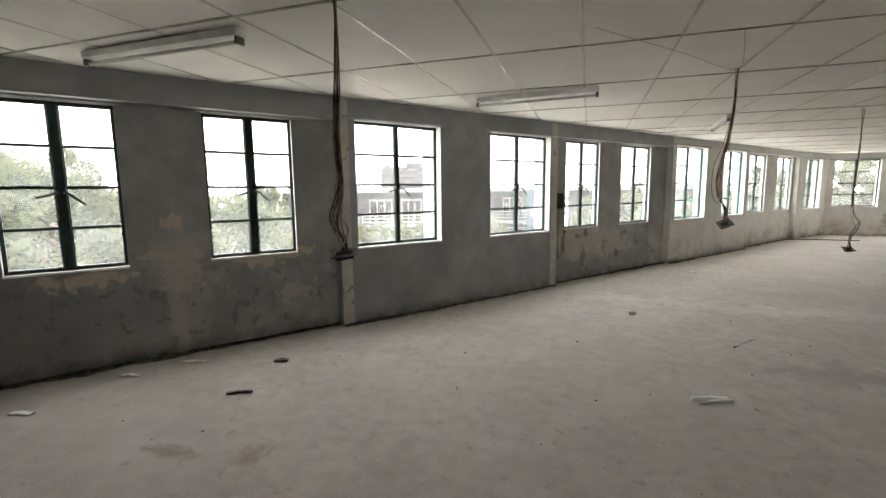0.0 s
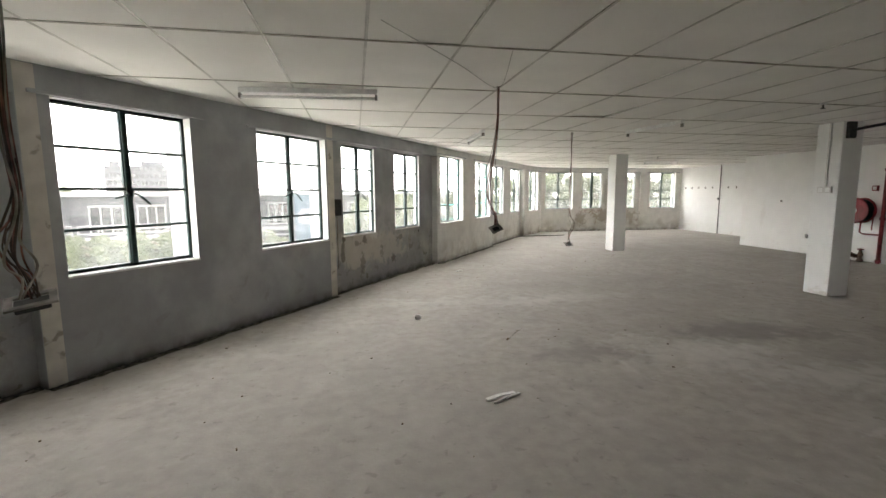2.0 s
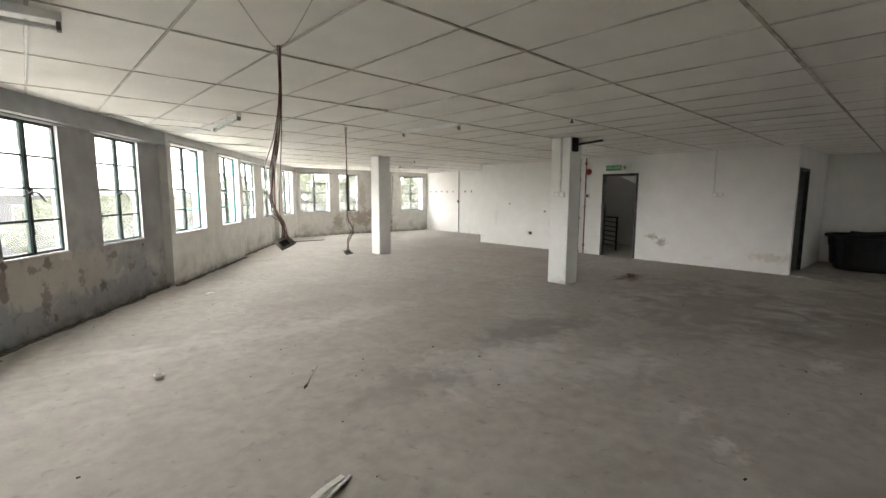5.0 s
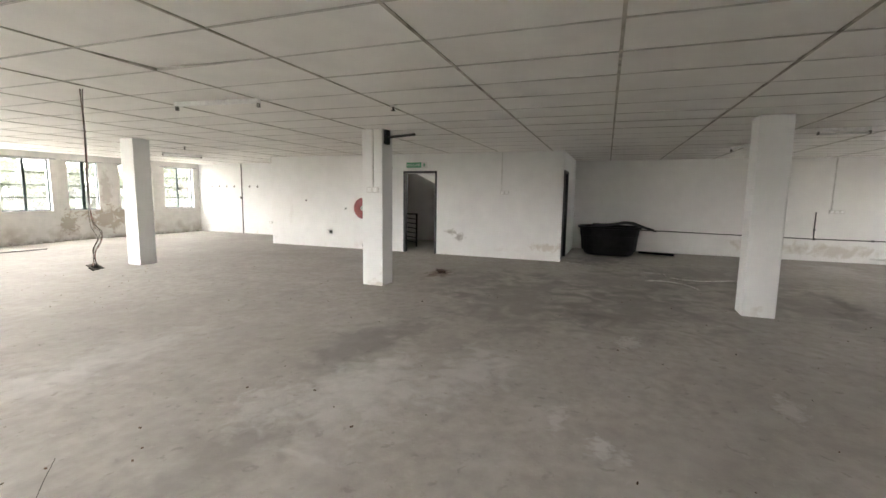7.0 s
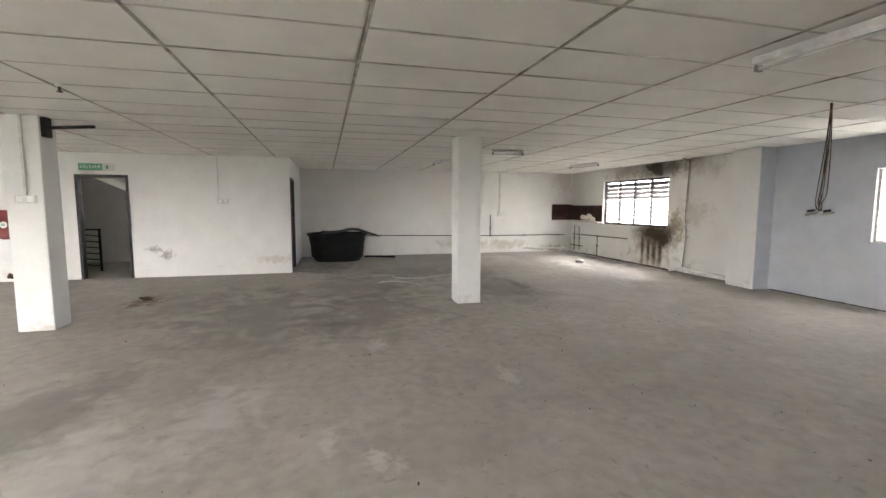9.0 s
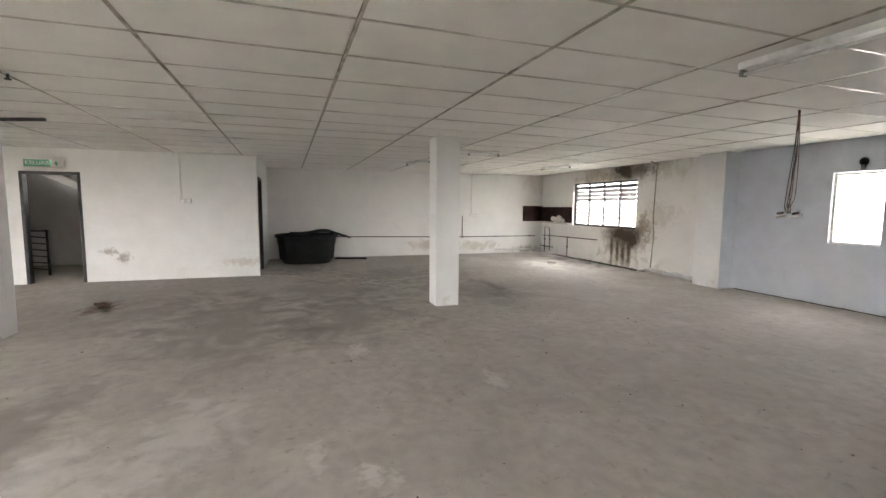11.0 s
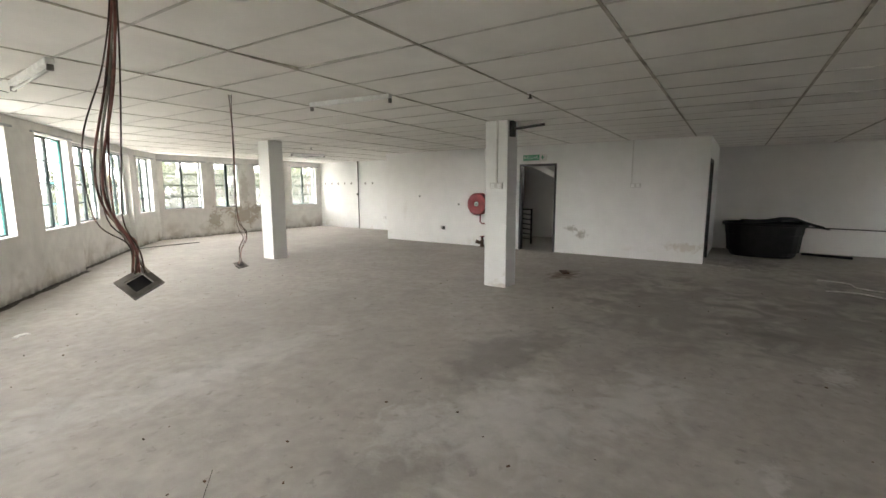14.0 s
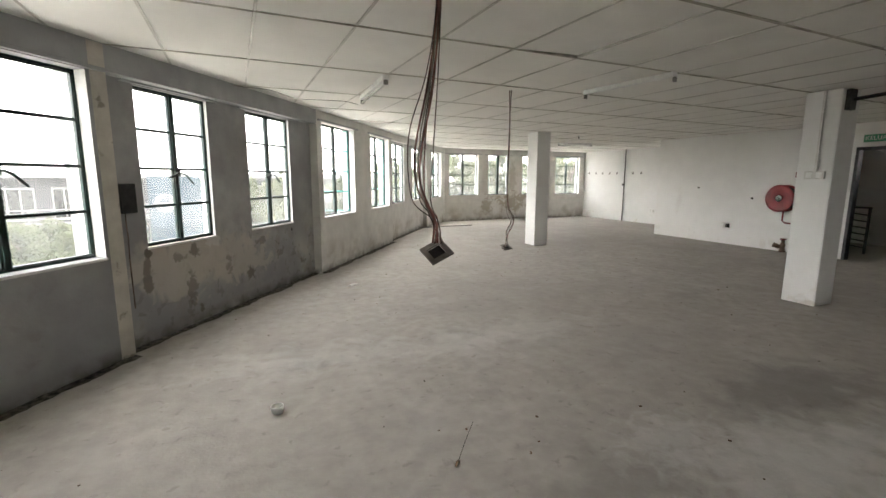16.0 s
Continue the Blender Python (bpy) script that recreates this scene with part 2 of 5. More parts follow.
# last zone: wall foot darkened for grime and corner shade, as in STREET
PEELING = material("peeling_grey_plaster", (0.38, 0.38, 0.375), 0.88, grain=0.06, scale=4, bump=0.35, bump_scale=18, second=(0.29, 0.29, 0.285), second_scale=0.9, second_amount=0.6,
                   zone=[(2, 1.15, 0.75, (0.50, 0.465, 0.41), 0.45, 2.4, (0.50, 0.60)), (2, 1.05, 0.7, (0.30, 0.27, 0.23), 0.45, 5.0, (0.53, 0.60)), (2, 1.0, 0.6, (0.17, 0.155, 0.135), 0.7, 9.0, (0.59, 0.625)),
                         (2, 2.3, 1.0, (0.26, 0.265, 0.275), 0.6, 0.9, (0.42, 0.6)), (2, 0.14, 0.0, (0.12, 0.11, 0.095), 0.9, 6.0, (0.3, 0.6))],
                   blots=[((-4.02, 2.54, 0.76), (0.34, 0.34, 0.09), PEEL, 0.90, 0.9, 0.14),
                          ((-3.22, 3.68, 0.8), (0.30, 0.30, 0.08), PEEL, 0.90, 0.9, 0.14),
                          ((-3.06, 3.9, 0.86), (0.16, 0.16, 0.07), PEEL, 0.80, 0.9, 0.14),
                          ((-3.64, 3.08, 1.22), (0.10, 0.10, 0.10), PEEL, 0.80, 0.9, 0.14),
                          ((-3.68, 3.03, 0.92), (0.40, 0.40, 0.07), PEEL, 0.60, 0.9, 0.14),
                          ((-3.62, 3.11, 0.72), (0.22, 0.22, 0.20), PEEL, 0.45, 0.9, 0.14),
                          ((-3.65, 3.07, 0.35), (0.10, 0.10, 0.45), PEEL, 0.35, 0.9, 0.14),
                          ((-3.01, 3.97, 0.45), (0.25, 0.25, 0.12), PEEL, 0.45, 0.9, 0.14),
                          ((-3.60, 3.13, 0.95), (0.30, 0.30, 0.22), (0.46, 0.43, 0.38), 0.6, 0.9, 0.14),
                          ((-2.94, 4.07, 0.87), (0.10, 0.10, 0.07), PEEL, 0.8, 0.8, 0.14),
                          ((-0.30, 7.80, 0.60), (0.75, 1.0, 0.38), (0.50, 0.465, 0.41), 0.75, 0.7, 0.14),
                          ((0.20, 8.50, 0.55), (0.55, 0.75, 0.30), (0.47, 0.44, 0.39), 0.7, 0.8, 0.14),
                          ((-0.07, 8.14, 0.83), (0.12, 0.16, 0.10), (0.55, 0.54, 0.51), 0.8, 0.8, 0.14),
                          ((-0.55, 7.46, 0.81), (0.05, 0.07, 0.05), SCAB, 0.95, 0.6, 0.14),
                          ((-0.56, 7.44, 0.60), (0.05, 0.07, 0.22), SCAB, 0.75, 0.9, 0.14),
                          ((-0.23, 7.91, 0.75), (0.07, 0.09, 0.09), SCAB, 0.75, 0.8, 0.14),
                          ((-0.35, 7.74, 0.71), (0.09, 0.12, 0.06), SCAB, 0.55, 0.9, 0.14),
                          ((-0.27, 7.85, 0.40), (0.07, 0.10, 0.18), SCAB, 0.6, 1.0, 0.14),
                          ((-0.21, 7.94, 0.15), (0.04, 0.06, 0.06), SCAB, 0.85, 0.7, 0.14),
                          ((0.27, 8.61, 0.33), (0.06, 0.08, 0.10), SCAB, 0.8, 0.9, 0.14),
                          ((0.06, 8.31, 0.50), (0.06, 0.08, 0.12), SCAB, 0.5, 1.0, 0.14),
                          ((0.42, 8.82, 0.71), (0.08, 0.11, 0.06), SCAB, 0.55, 0.9, 0.14),
                          ((0.83, 9.40, 0.76), (0.02, 0.03, 0.03), (0.05, 0.045, 0.04), 1.0, 0.3, 0.14)])
CREAM = material("chipped_cream_edge_paint", (0.56, 0.53, 0.47), 0.85, grain=0.05, scale=6, bump=0.2, stain=(0.25, 0.22, 0.18), stain_scale=7, stain_at=(0.6, 0.66), stain_amount=0.8)
WHITEWALL = material("white_painted_wall", (0.81, 0.81, 0.795), 0.75, grain=0.012, scale=3, bump=0.06, bump_scale=40, second=(0.78, 0.775, 0.75), second_scale=0.5, second_amount=0.5,
                     zone=[(2, 0.4, 0.1, (0.52, 0.47, 0.40), 0.6, 3.0, (0.55, 0.66))])
BLUEWALL = material("pale_blue_painted_wall", (0.56, 0.59, 0.64), 0.8, grain=0.03, scale=3, bump=0.08, bump_scale=30, second=(0.52, 0.555, 0.61), second_scale=0.7, second_amount=0.6,
                    zone=[(2, 0.95, 0.7, (0.58, 0.59, 0.60), 0.5, 1.6, (0.45, 0.6))])
SOOT = (0.045, 0.032, 0.022)
SOOTWALL = material("sooty_white_wall", (0.80, 0.79, 0.76), 0.8, grain=0.012, scale=3, bump=0.06, bump_scale=40, second=(0.76, 0.74, 0.70), second_scale=0.5, second_amount=0.5,
                    zone=[(2, 0.4, 0.1, (0.52, 0.47, 0.40), 0.6, 3.0, (0.55, 0.66))],
                    blots=[((9.5, -4.85, 2.3), (1.9, 1, 0.3), (0.42, 0.37, 0.29), 0.6, 0.8), ((10.6, -4.85, 2.3), (0.8, 1, 0.2), (0.36, 0.31, 0.24), 0.6, 1.1), ((8.4, -4.85, 2.4), (0.6, 1, 0.2), (0.42, 0.38, 0.3), 0.6, 1.1),
                           ((9.5, -4.85, 0.45), (0.75, 1, 0.55), (0.40, 0.33, 0.24), 0.75, 0.9), ((8.75, -4.85, 0.95), (0.32, 1, 0.4), (0.30, 0.24, 0.17), 0.85, 0.9), ((8.3, -4.85, 1.3), (0.5, 1, 0.3), (0.52, 0.47, 0.38), 0.5, 1.0),
                           ((9.50, -4.85, 0.80), (0.74, 1, 0.36), SOOT, 0.98, 0.3), ((9.12, -4.85, 0.72), (0.26, 1, 0.32), SOOT, 0.95, 0.5), ((9.22, -4.85, 0.36), (0.09, 1, 0.42), SOOT, 0.9, 0.4), ((9.42, -4.85, 0.34), (0.10, 1, 0.36), SOOT, 0.92, 0.4),
                           ((9.62, -4.85, 0.40), (0.08, 1, 0.42), SOOT, 0.9, 0.4), ((9.84, -4.85, 0.42), (0.07, 1, 0.5), SOOT, 0.85, 0.4), ((9.45, -4.85, 2.34), (0.62, 1, 0.30), SOOT, 0.95, 0.5), ((8.85, -4.85, 2.36), (0.45, 1, 0.16), (0.16, 0.13, 0.10), 0.8, 0.9)])
COREWALL = material("scuffed_white_wall", (0.81, 0.805, 0.785), 0.8, grain=0.012, scale=3, bump=0.06, bump_scale=40, second=(0.78, 0.77, 0.745), second_scale=0.5, second_amount=0.5,
                    zone=[(2, 0.3, 0.05, (0.52, 0.47, 0.40), 0.5, 3.0, (0.58, 0.68))],
                    blots=[((10.33, 6.1, 0.56), (1, 0.14, 0.07), (0.40, 0.37, 0.32), 0.8, 1.0), ((10.33, 5.87, 0.45), (1, 0.14, 0.10), (0.36, 0.33, 0.29), 0.8, 1.0), ((10.33, 3.75, 0.3), (1, 0.35, 0.09), (0.52, 0.45, 0.36), 0.5, 1.2),
                           ((10.33, 10.9, 0.9), (1, 0.1, 0.3), (0.62, 0.59, 0.55), 0.35, 1.0)])
BACKWALL = material("water_stained_white_wall", (0.80, 0.79, 0.765), 0.8, grain=0.012, scale=3, bump=0.06, bump_scale=40, second=(0.77, 0.76, 0.73), second_scale=0.5, second_amount=0.5,
                    blots=[((13.3, -2.6, 0.25), (1, 0.7, 0.14), (0.46, 0.40, 0.31), 0.5, 1.2), ((13.3, -4.3, 0.1), (1, 0.5, 0.12), (0.40, 0.34, 0.25), 0.8, 1.2), ((13.3, -1.2, 0.3), (1, 0.9, 0.16), (0.50, 0.45, 0.36), 0.6, 1.2),
                           ((13.3, -4.6, 2.2), (1, 0.5, 0.4), (0.56, 0.50, 0.40), 0.45, 1.0)])
PANEL = material("white_ceiling_board", (0.88, 0.865, 0.825), 0.9, grain=0.015, scale=2.5, bump=0.05, bump_scale=60, second=(0.84, 0.82, 0.775), second_scale=0.45, second_amount=0.5)
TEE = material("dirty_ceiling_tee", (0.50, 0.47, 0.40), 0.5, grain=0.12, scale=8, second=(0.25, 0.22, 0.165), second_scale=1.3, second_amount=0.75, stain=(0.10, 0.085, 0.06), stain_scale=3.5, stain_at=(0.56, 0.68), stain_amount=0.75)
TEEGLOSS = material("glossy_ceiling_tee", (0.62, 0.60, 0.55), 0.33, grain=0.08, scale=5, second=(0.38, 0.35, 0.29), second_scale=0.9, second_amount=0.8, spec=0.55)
GREEN = material("dark_green_window_steel", (0.008, 0.034, 0.026), 0.45, grain=0.15, scale=14, stain=(0.05, 0.04, 0.03), stain_scale=5, spec=0.5)
TEAL = material("teal_painted_steel", (0.10, 0.36, 0.33), 0.5, grain=0.1, scale=10)
REVEAL = material("chalky_white_reveal", (0.74, 0.74, 0.72), 0.85, grain=0.04, scale=10, bump=0.1)
GLASS = dusty_glass("dusty_window_glass", 0.030)
GLASSLOW = dusty_glass("dustier_bottom_glass", 0.042)
DARKFRAME = material("dark_grey_door_steel", (0.045, 0.045, 0.048), 0.5, grain=0.15, scale=12)
BLACKIRON = material("black_iron", (0.02, 0.02, 0.02), 0.5, grain=0.2, scale=20)
LAMPGREY = material("grey_lamp_holder", (0.30, 0.29, 0.27), 0.5, grain=0.1, scale=20)
LAMPWHITE = material("white_lamp_enamel", (0.86, 0.86, 0.84), 0.45, grain=0.04, scale=12)
# ground colour raised to throw more daylight up to the ceiling
OUTGROUND = material("bounce_pale_ground", (0.52, 0.51, 0.47), 0.95, grain=0.08, scale=0.3, second=(0.44, 0.45, 0.38), second_scale=0.05)


# ---- building helpers ----
def part(name, bm, mat, parent=None, label="", smooth=False):
    me = bpy.data.meshes.new(name)
    bm.to_mesh(me)
    bm.free()
    me.materials.append(mat)
    if smooth:
        me.polygons.foreach_set("use_smooth", [True] * len(me.polygons))
    ob = new(name, me)
    ob.parent = parent
    if label:
        ob["label"] = label
    return ob


def box(bm, x0, y0, z0, x1, y1, z1, m=None, bevel=0.0):
    r = bmesh.ops.create_cube(bm, size=1, matrix=Matrix.Translation(((x0 + x1) / 2, (y0 + y1) / 2, (z0 + z1) / 2)) @ Matrix.Diagonal((x1 - x0, y1 - y0, z1 - z0, 1)))
    vs = r["verts"]
    if bevel:
        es = list({e for v in vs for e in v.link_edges})
        vs = list({v for f in bmesh.ops.bevel(bm, geom=es, offset=bevel, segments=2, profile=0.5, affect="EDGES")["faces"] for v in f.verts} | {v for v in vs if v.is_valid})
    if m is not None:
        bmesh.ops.transform(bm, matrix=m, verts=vs)
    return vs


def tube(bm, pts, r, sides=8, cap=True):
    """A round bar along points."""
    pts = [Vector(p) for p in pts]
    rings = []
    for i, p in enumerate(pts):
        a = (pts[min(i + 1, len(pts) - 1)] - pts[max(i - 1, 0)]).normalized()
        u = a.cross(Vector((0, 0, 1)) if abs(a.z) < 0.9 else Vector((1, 0, 0))).normalized()
        v = a.cross(u)
        rings.append([bm.verts.new(p + r * (math.cos(2 * math.pi * k / sides) * u + math.sin(2 * math.pi * k / sides) * v)) for k in range(sides)])
    for a, c in zip(rings, rings[1:]):
        for k in range(sides):
            bm.faces.new((a[k], a[(k + 1) % sides], c[(k + 1) % sides], c[k]))
    if cap:
        bm.faces.new(rings[0][::-1])
        bm.faces.new(rings[-1])


def lathe(bm, profile, m=None, sides=24):
    """Turns (radius, height) pairs round z."""
    rings = [[bm.verts.new((r * math.cos(2 * math.pi * k / sides), r * math.sin(2 * math.pi * k / sides), z)) for k in range(sides)] for r, z in profile]
    for a, c in zip(rings, rings[1:]):
        for k in range(sides):
            bm.faces.new((a[k], a[(k + 1) % sides], c[(k + 1) % sides], c[k]))
    bm.faces.new(rings[0][::-1])
    bm.faces.new(rings[-1])
    if m is not None:
        bmesh.ops.transform(bm, matrix=m, verts=[v for ring in rings for v in ring])


def empty(name, m, label, category, group="", kind=""):
    ob = new(name)
    ob.matrix_basis = m
    return tagged(ob, label, category, group, kind)


def wall(name, m, length, thick, height, openings, mat, label, z0=0.0):
    """A wall from the origin of m along its x, its room face at y=0, its body to +y; openings are (a, b, low, high)."""
    xs = sorted({0.0, length, *[v for o in openings for v in o[:2]]})
    zs = sorted({z0, height, *[v for o in openings for v in o[2:]]})
    bm = bmesh.new()
    vert = {}

    def v(i, j, k):
        if (i, j, k) not in vert:
            vert[i, j, k] = bm.verts.new((xs[i], (0.0, thick)[j], zs[k]))
        return vert[i, j, k]

    def solid(i, k):
        if not (0 <= i < len(xs) - 1 and 0 <= k < len(zs) - 1):
            return False
        x, z = (xs[i] + xs[i + 1]) / 2, (zs[k] + zs[k + 1]) / 2
        return not any(a < x < b and lo < z < hi for a, b, lo, hi in openings)

    for i in range(len(xs) - 1):
        for k in range(len(zs) - 1):
            if not solid(i, k):
                continue
            bm.faces.new((v(i, 0, k), v(i + 1, 0, k), v(i + 1, 0, k + 1), v(i, 0, k + 1)))
            bm.faces.new((v(i, 1, k), v(i, 1, k + 1), v(i + 1, 1, k + 1), v(i + 1, 1, k)))
            if not solid(i - 1, k):
                bm.faces.new((v(i, 0, k), v(i, 0, k + 1), v(i, 1, k + 1), v(i, 1, k)))
            if not solid(i + 1, k):
                bm.faces.new((v(i + 1, 0, k), v(i + 1, 1, k), v(i + 1, 1, k + 1), v(i + 1, 0, k + 1)))
            if not solid(i, k - 1):
                bm.faces.new((v(i, 0, k), v(i, 1, k), v(i + 1, 1, k), v(i + 1, 0, k)))
            if not solid(i, k + 1):
                bm.faces.new((v(i, 0, k + 1), v(i + 1, 0, k + 1), v(i + 1, 1, k + 1), v(i, 1, k + 1)))
    ob = part(name, bm, mat)
    ob.matrix_world = m
    return tagged(ob, label, "wall", kind="structure")


# ---- plan ----
CEIL, TOP = 2.455, 2.62
DX, DY = 0.57715, 0.81664
ANGLE = math.degrees(math.atan2(DY, DX))
FLUSH, BACK, OUTER = -4.63, -4.75, -4.87


def street(s, off, z=0.0):
    """A place on the street side: s metres along the wall, off metres from the plan's origin towards the room."""
    return Vector((DX * s + DY * off, DY * s - DX * off, z))


def street_pose(s, off, z=0.0):
    return Matrix.Translation(street(s, off, z)) @ pose(0, 0, 0, 0, 0, ANGLE)


SILL = 0.86
BAYS = [  # start, end, face, window head, windows
    (-1.9, 1.95, BACK, 2.20, [(-0.72, 0.07), (0.71, 1.52)]),
    (1.95, 5.44, FLUSH, 2.24, [(2.16, 3.29), (4.10, 5.28)]),
    (5.44, 8.77, BACK, 2.235, [(5.78, 6.64), (7.27, 8.20)]),
    (8.77, 12.30, FLUSH, 2.30, [(8.93, 10.17), (10.97, 12.10)]),
    (12.30, 15.60, BACK, 2.28, [(12.55, 13.67), (14.40, 15.45)]),
    (15.60, 15.95, FLUSH, 2.28, []),
]
window_places = []
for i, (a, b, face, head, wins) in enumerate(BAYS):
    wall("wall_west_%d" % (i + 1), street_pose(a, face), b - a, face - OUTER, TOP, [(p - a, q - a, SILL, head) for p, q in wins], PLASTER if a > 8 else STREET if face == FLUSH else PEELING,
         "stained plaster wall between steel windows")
    for p, q in wins:
        window_places.append((street_pose(p, face), q - p, SILL, head, face - OUTER))
    if face == BACK:
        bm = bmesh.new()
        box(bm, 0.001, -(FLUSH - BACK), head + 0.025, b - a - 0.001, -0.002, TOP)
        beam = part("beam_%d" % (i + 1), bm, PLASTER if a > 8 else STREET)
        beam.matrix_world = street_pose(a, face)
        tagged(beam, "grey plastered concrete beam above the window bay", "beam", kind="structure")

for i, (s0, s1) in enumerate(((1.955, 2.08), (5.31, 5.435))):
    bm = bmesh.new()
    box(bm, 0, -0.004, 0.0, s1 - s0, -0.0005, CEIL - 0.002)
    strip_ = part("trim_%d" % (i + 1), bm, CREAM)
    strip_.matrix_world = street_pose(s0, FLUSH)
    tagged(strip_, "chipped cream painted edge of the wall", "trim", kind="structure")

# the short angled stretch up to the far corner
c0, c1 = street(15.95, FLUSH), Vector((6.45, 16.85, 0))
run = (c1 - c0)
m_turn = Matrix.Translation(c0) @ pose(0, 0, 0, 0, 0, math.degrees(math.atan2(run.y, run.x)))
k = run.length / 1.54
wall("wall_west_7", m_turn, run.length, 0.24, TOP, [(0.18 * k, 1.15 * k, SILL, 2.28)], PLASTER, "white plaster wall with one steel window")
window_places.append((m_turn @ Matrix.Translation((0.18 * k, 0, 0)), 0.97 * k, SILL, 2.28, 0.24))

# far wall
NORTH = [(6.45, 7.87, 16.85, [(6.6, 7.72)]), (7.87, 10.6, 16.95, [(8.17, 8.99), (9.60, 10.42)]), (10.6, 12.4, 16.85, [(11.02, 12.15)])]
for i, (a, b, y, wins) in enumerate(NORTH):
    m = pose(a, y, 0)
    wall("wall_north_%d" % (i + 1), m, b - a, 17.09 - y, TOP, [(p - a, q - a, 0.88, 2.27) for p, q in wins], PLASTER, "white plaster wall with peeling paint below the sills")
    for p, q in wins:
        window_places.append((pose(p, y, 0), q - p, 0.88, 2.27, 17.09 - y))
    if y > 16.9:
        bm = bmesh.new()
        box(bm, 0.001, -0.1, 2.29, b - a - 0.001, -0.002, TOP)
        beam = part("beam_north", bm, PLASTER)
        beam.matrix_world = m
        tagged(beam, "white plastered beam above the window bay", "beam", kind="structure")

# east side: far stretch, stair core, back wall
wall("wall_east_1", pose(12.4, 17.09, 0, 0, 0, -90), 17.09 - 11.45, 0.2, TOP, [], WHITEWALL, "white painted wall with a row of hooks")
wall("wall_core_front", pose(10.33, 11.59, 0, 0, 0, -90), 11.59 - 3.48, 0.12, TOP, [(11.59 - 7.39, 11.59 - 6.48, -0.001, 2.04)], COREWALL, "white painted stair core wall with scuffs")
wall("wall_core_side_1", pose(10.452, 3.48, 0, 0, 0, 0), 2.846, 0.12, TOP, [(0.03, 0.90, -0.001, 2.05)], WHITEWALL, "white painted side wall of the stair core")
wall("wall_core_side_2", pose(12.398, 11.59, 0, 0, 0, 180), 12.398 - 10.452, 0.12, TOP, [], WHITEWALL, "white painted side wall of the stair core")
# the opening is an unseen addition that lets sky light into the stair core
wall("wall_east_2", pose(13.3, 11.45, 0, 0, 0, -90), 11.45 + 5.05, 0.2, TOP, [(4.8, 5.2, 1.7, 2.2)], BACKWALL, "white painted back wall with water stains low down")

# south side
wall("wall_south_1", pose(13.3, -4.85, 0, 0, 0, 180), 13.3 - 6.5, 0.2, TOP, [(13.3 - 11.58, 13.3 - 9.03, 0.94, 2.12)], SOOTWALL, "white painted wall with soot and damp stains")
wall("wall_south_2", pose(6.498, -4.85, 0, 0, 0, 180), 6.498 + 5.1, 0.2, TOP, [(6.498 - 5.0, 6.498 - 4.36, 0.95, 1.99)], BLUEWALL, "pale blue painted wall with faded patches")
wall("wall_west_8", pose(-4.9, -5.05, 0, 0, 0, 90), 6.25, 0.2, TOP, [], WHITEWALL, "plain white wall closing the hall")

# floor and ceiling
bm = bmesh.new()
corners = [(-5.1, -5.05), (13.5, -5.05), (13.5, 17.09), (6.0, 17.09), tuple(street(15.95, OUTER).xy), tuple(street(-1.9, OUTER).xy), (-5.1, 1.2)]
bm.faces.new([bm.verts.new((x, y, 0)) for x, y in corners])
r = bmesh.ops.extrude_face_region(bm, geom=bm.faces[:])
bmesh.ops.translate(bm, vec=(0, 0, -0.3), verts=[v for v in r["geom"] if isinstance(v, bmesh.types.BMVert)])
bmesh.ops.recalc_face_normals(bm, faces=bm.faces[:])
tagged(part("floor", bm, FLOOR), "bare grey concrete screed floor with stains, dust and a painted pool of window light", "floor", kind="structure")


def clip_poly(poly, planes):
    for nx, ny, c in planes:
        out = []
        for i, p in enumerate(poly):
            q = poly[(i + 1) % len(poly)]
            dp, dq = nx * p[0] + ny * p[1] - c, nx * q[0] + ny * q[1] - c
            if dp >= 0:
                out.append(p)
            if (dp >= 0) != (dq >= 0):
                f = dp / (dp - dq)
                out.append((p[0] + f * (q[0] - p[0]), p[1] + f * (q[1] - p[1])))
        poly = out
        if len(poly) < 3:
            return []
    return poly


ROOM = [(DY, -DX, FLUSH + 0.002), (0, -1, -16.845), (-1, 0, -13.295), (0, 1, -4.845), (1, 0, -4.895)]
GX, GY, GT = 0.0, 0.0, radians(1.3)
PU, PV, U0, V0 = 0.6196, 1.217, 0.5267, 1.0648


def grid(u, v):
    return (GX + u * math.cos(GT) - v * math.sin(GT), GY + u * math.sin(GT) + v * math.cos(GT))


bm = bmesh.new()
rng = random.Random(5)
for i in range(-16, 26):
    for j in range(-10, 14):
        u0, v0 = U0 + i * PU, V0 + j * PV
        tilt = [rng.uniform(-0.001, 0.004) for _ in range(4)]
        g, gv = 0.0105, 0.0125
        if (i, j) == (3, 3):
            tilt[2] = 0.02
        if j == -5 and i in (5, 6, 7):
            tilt[2], tilt[3] = 0.035, 0.03
        quad = [grid(u0 + g, v0 + gv), grid(u0 + PU - g, v0 + gv), grid(u0 + PU - g, v0 + PV - gv), grid(u0 + g, v0 + PV - gv)]
        poly = clip_poly(quad, ROOM)
        if not poly:
            continue
        whole = len(poly) == 4 and poly == quad
        low = [bm.verts.new((x, y, CEIL + 0.005 + (tilt[n] if whole else 0))) for n, (x, y) in enumerate(poly)]
        high = [bm.verts.new((x, y, CEIL + 0.02 + (tilt[n] if whole else 0))) for n, (x, y) in enumerate(poly)]
        bm.faces.new(low[::-1])
        for n in range(len(poly)):
            bm.faces.new((low[n], low[(n + 1) % len(poly)], high[(n + 1) % len(poly)], high[n]))
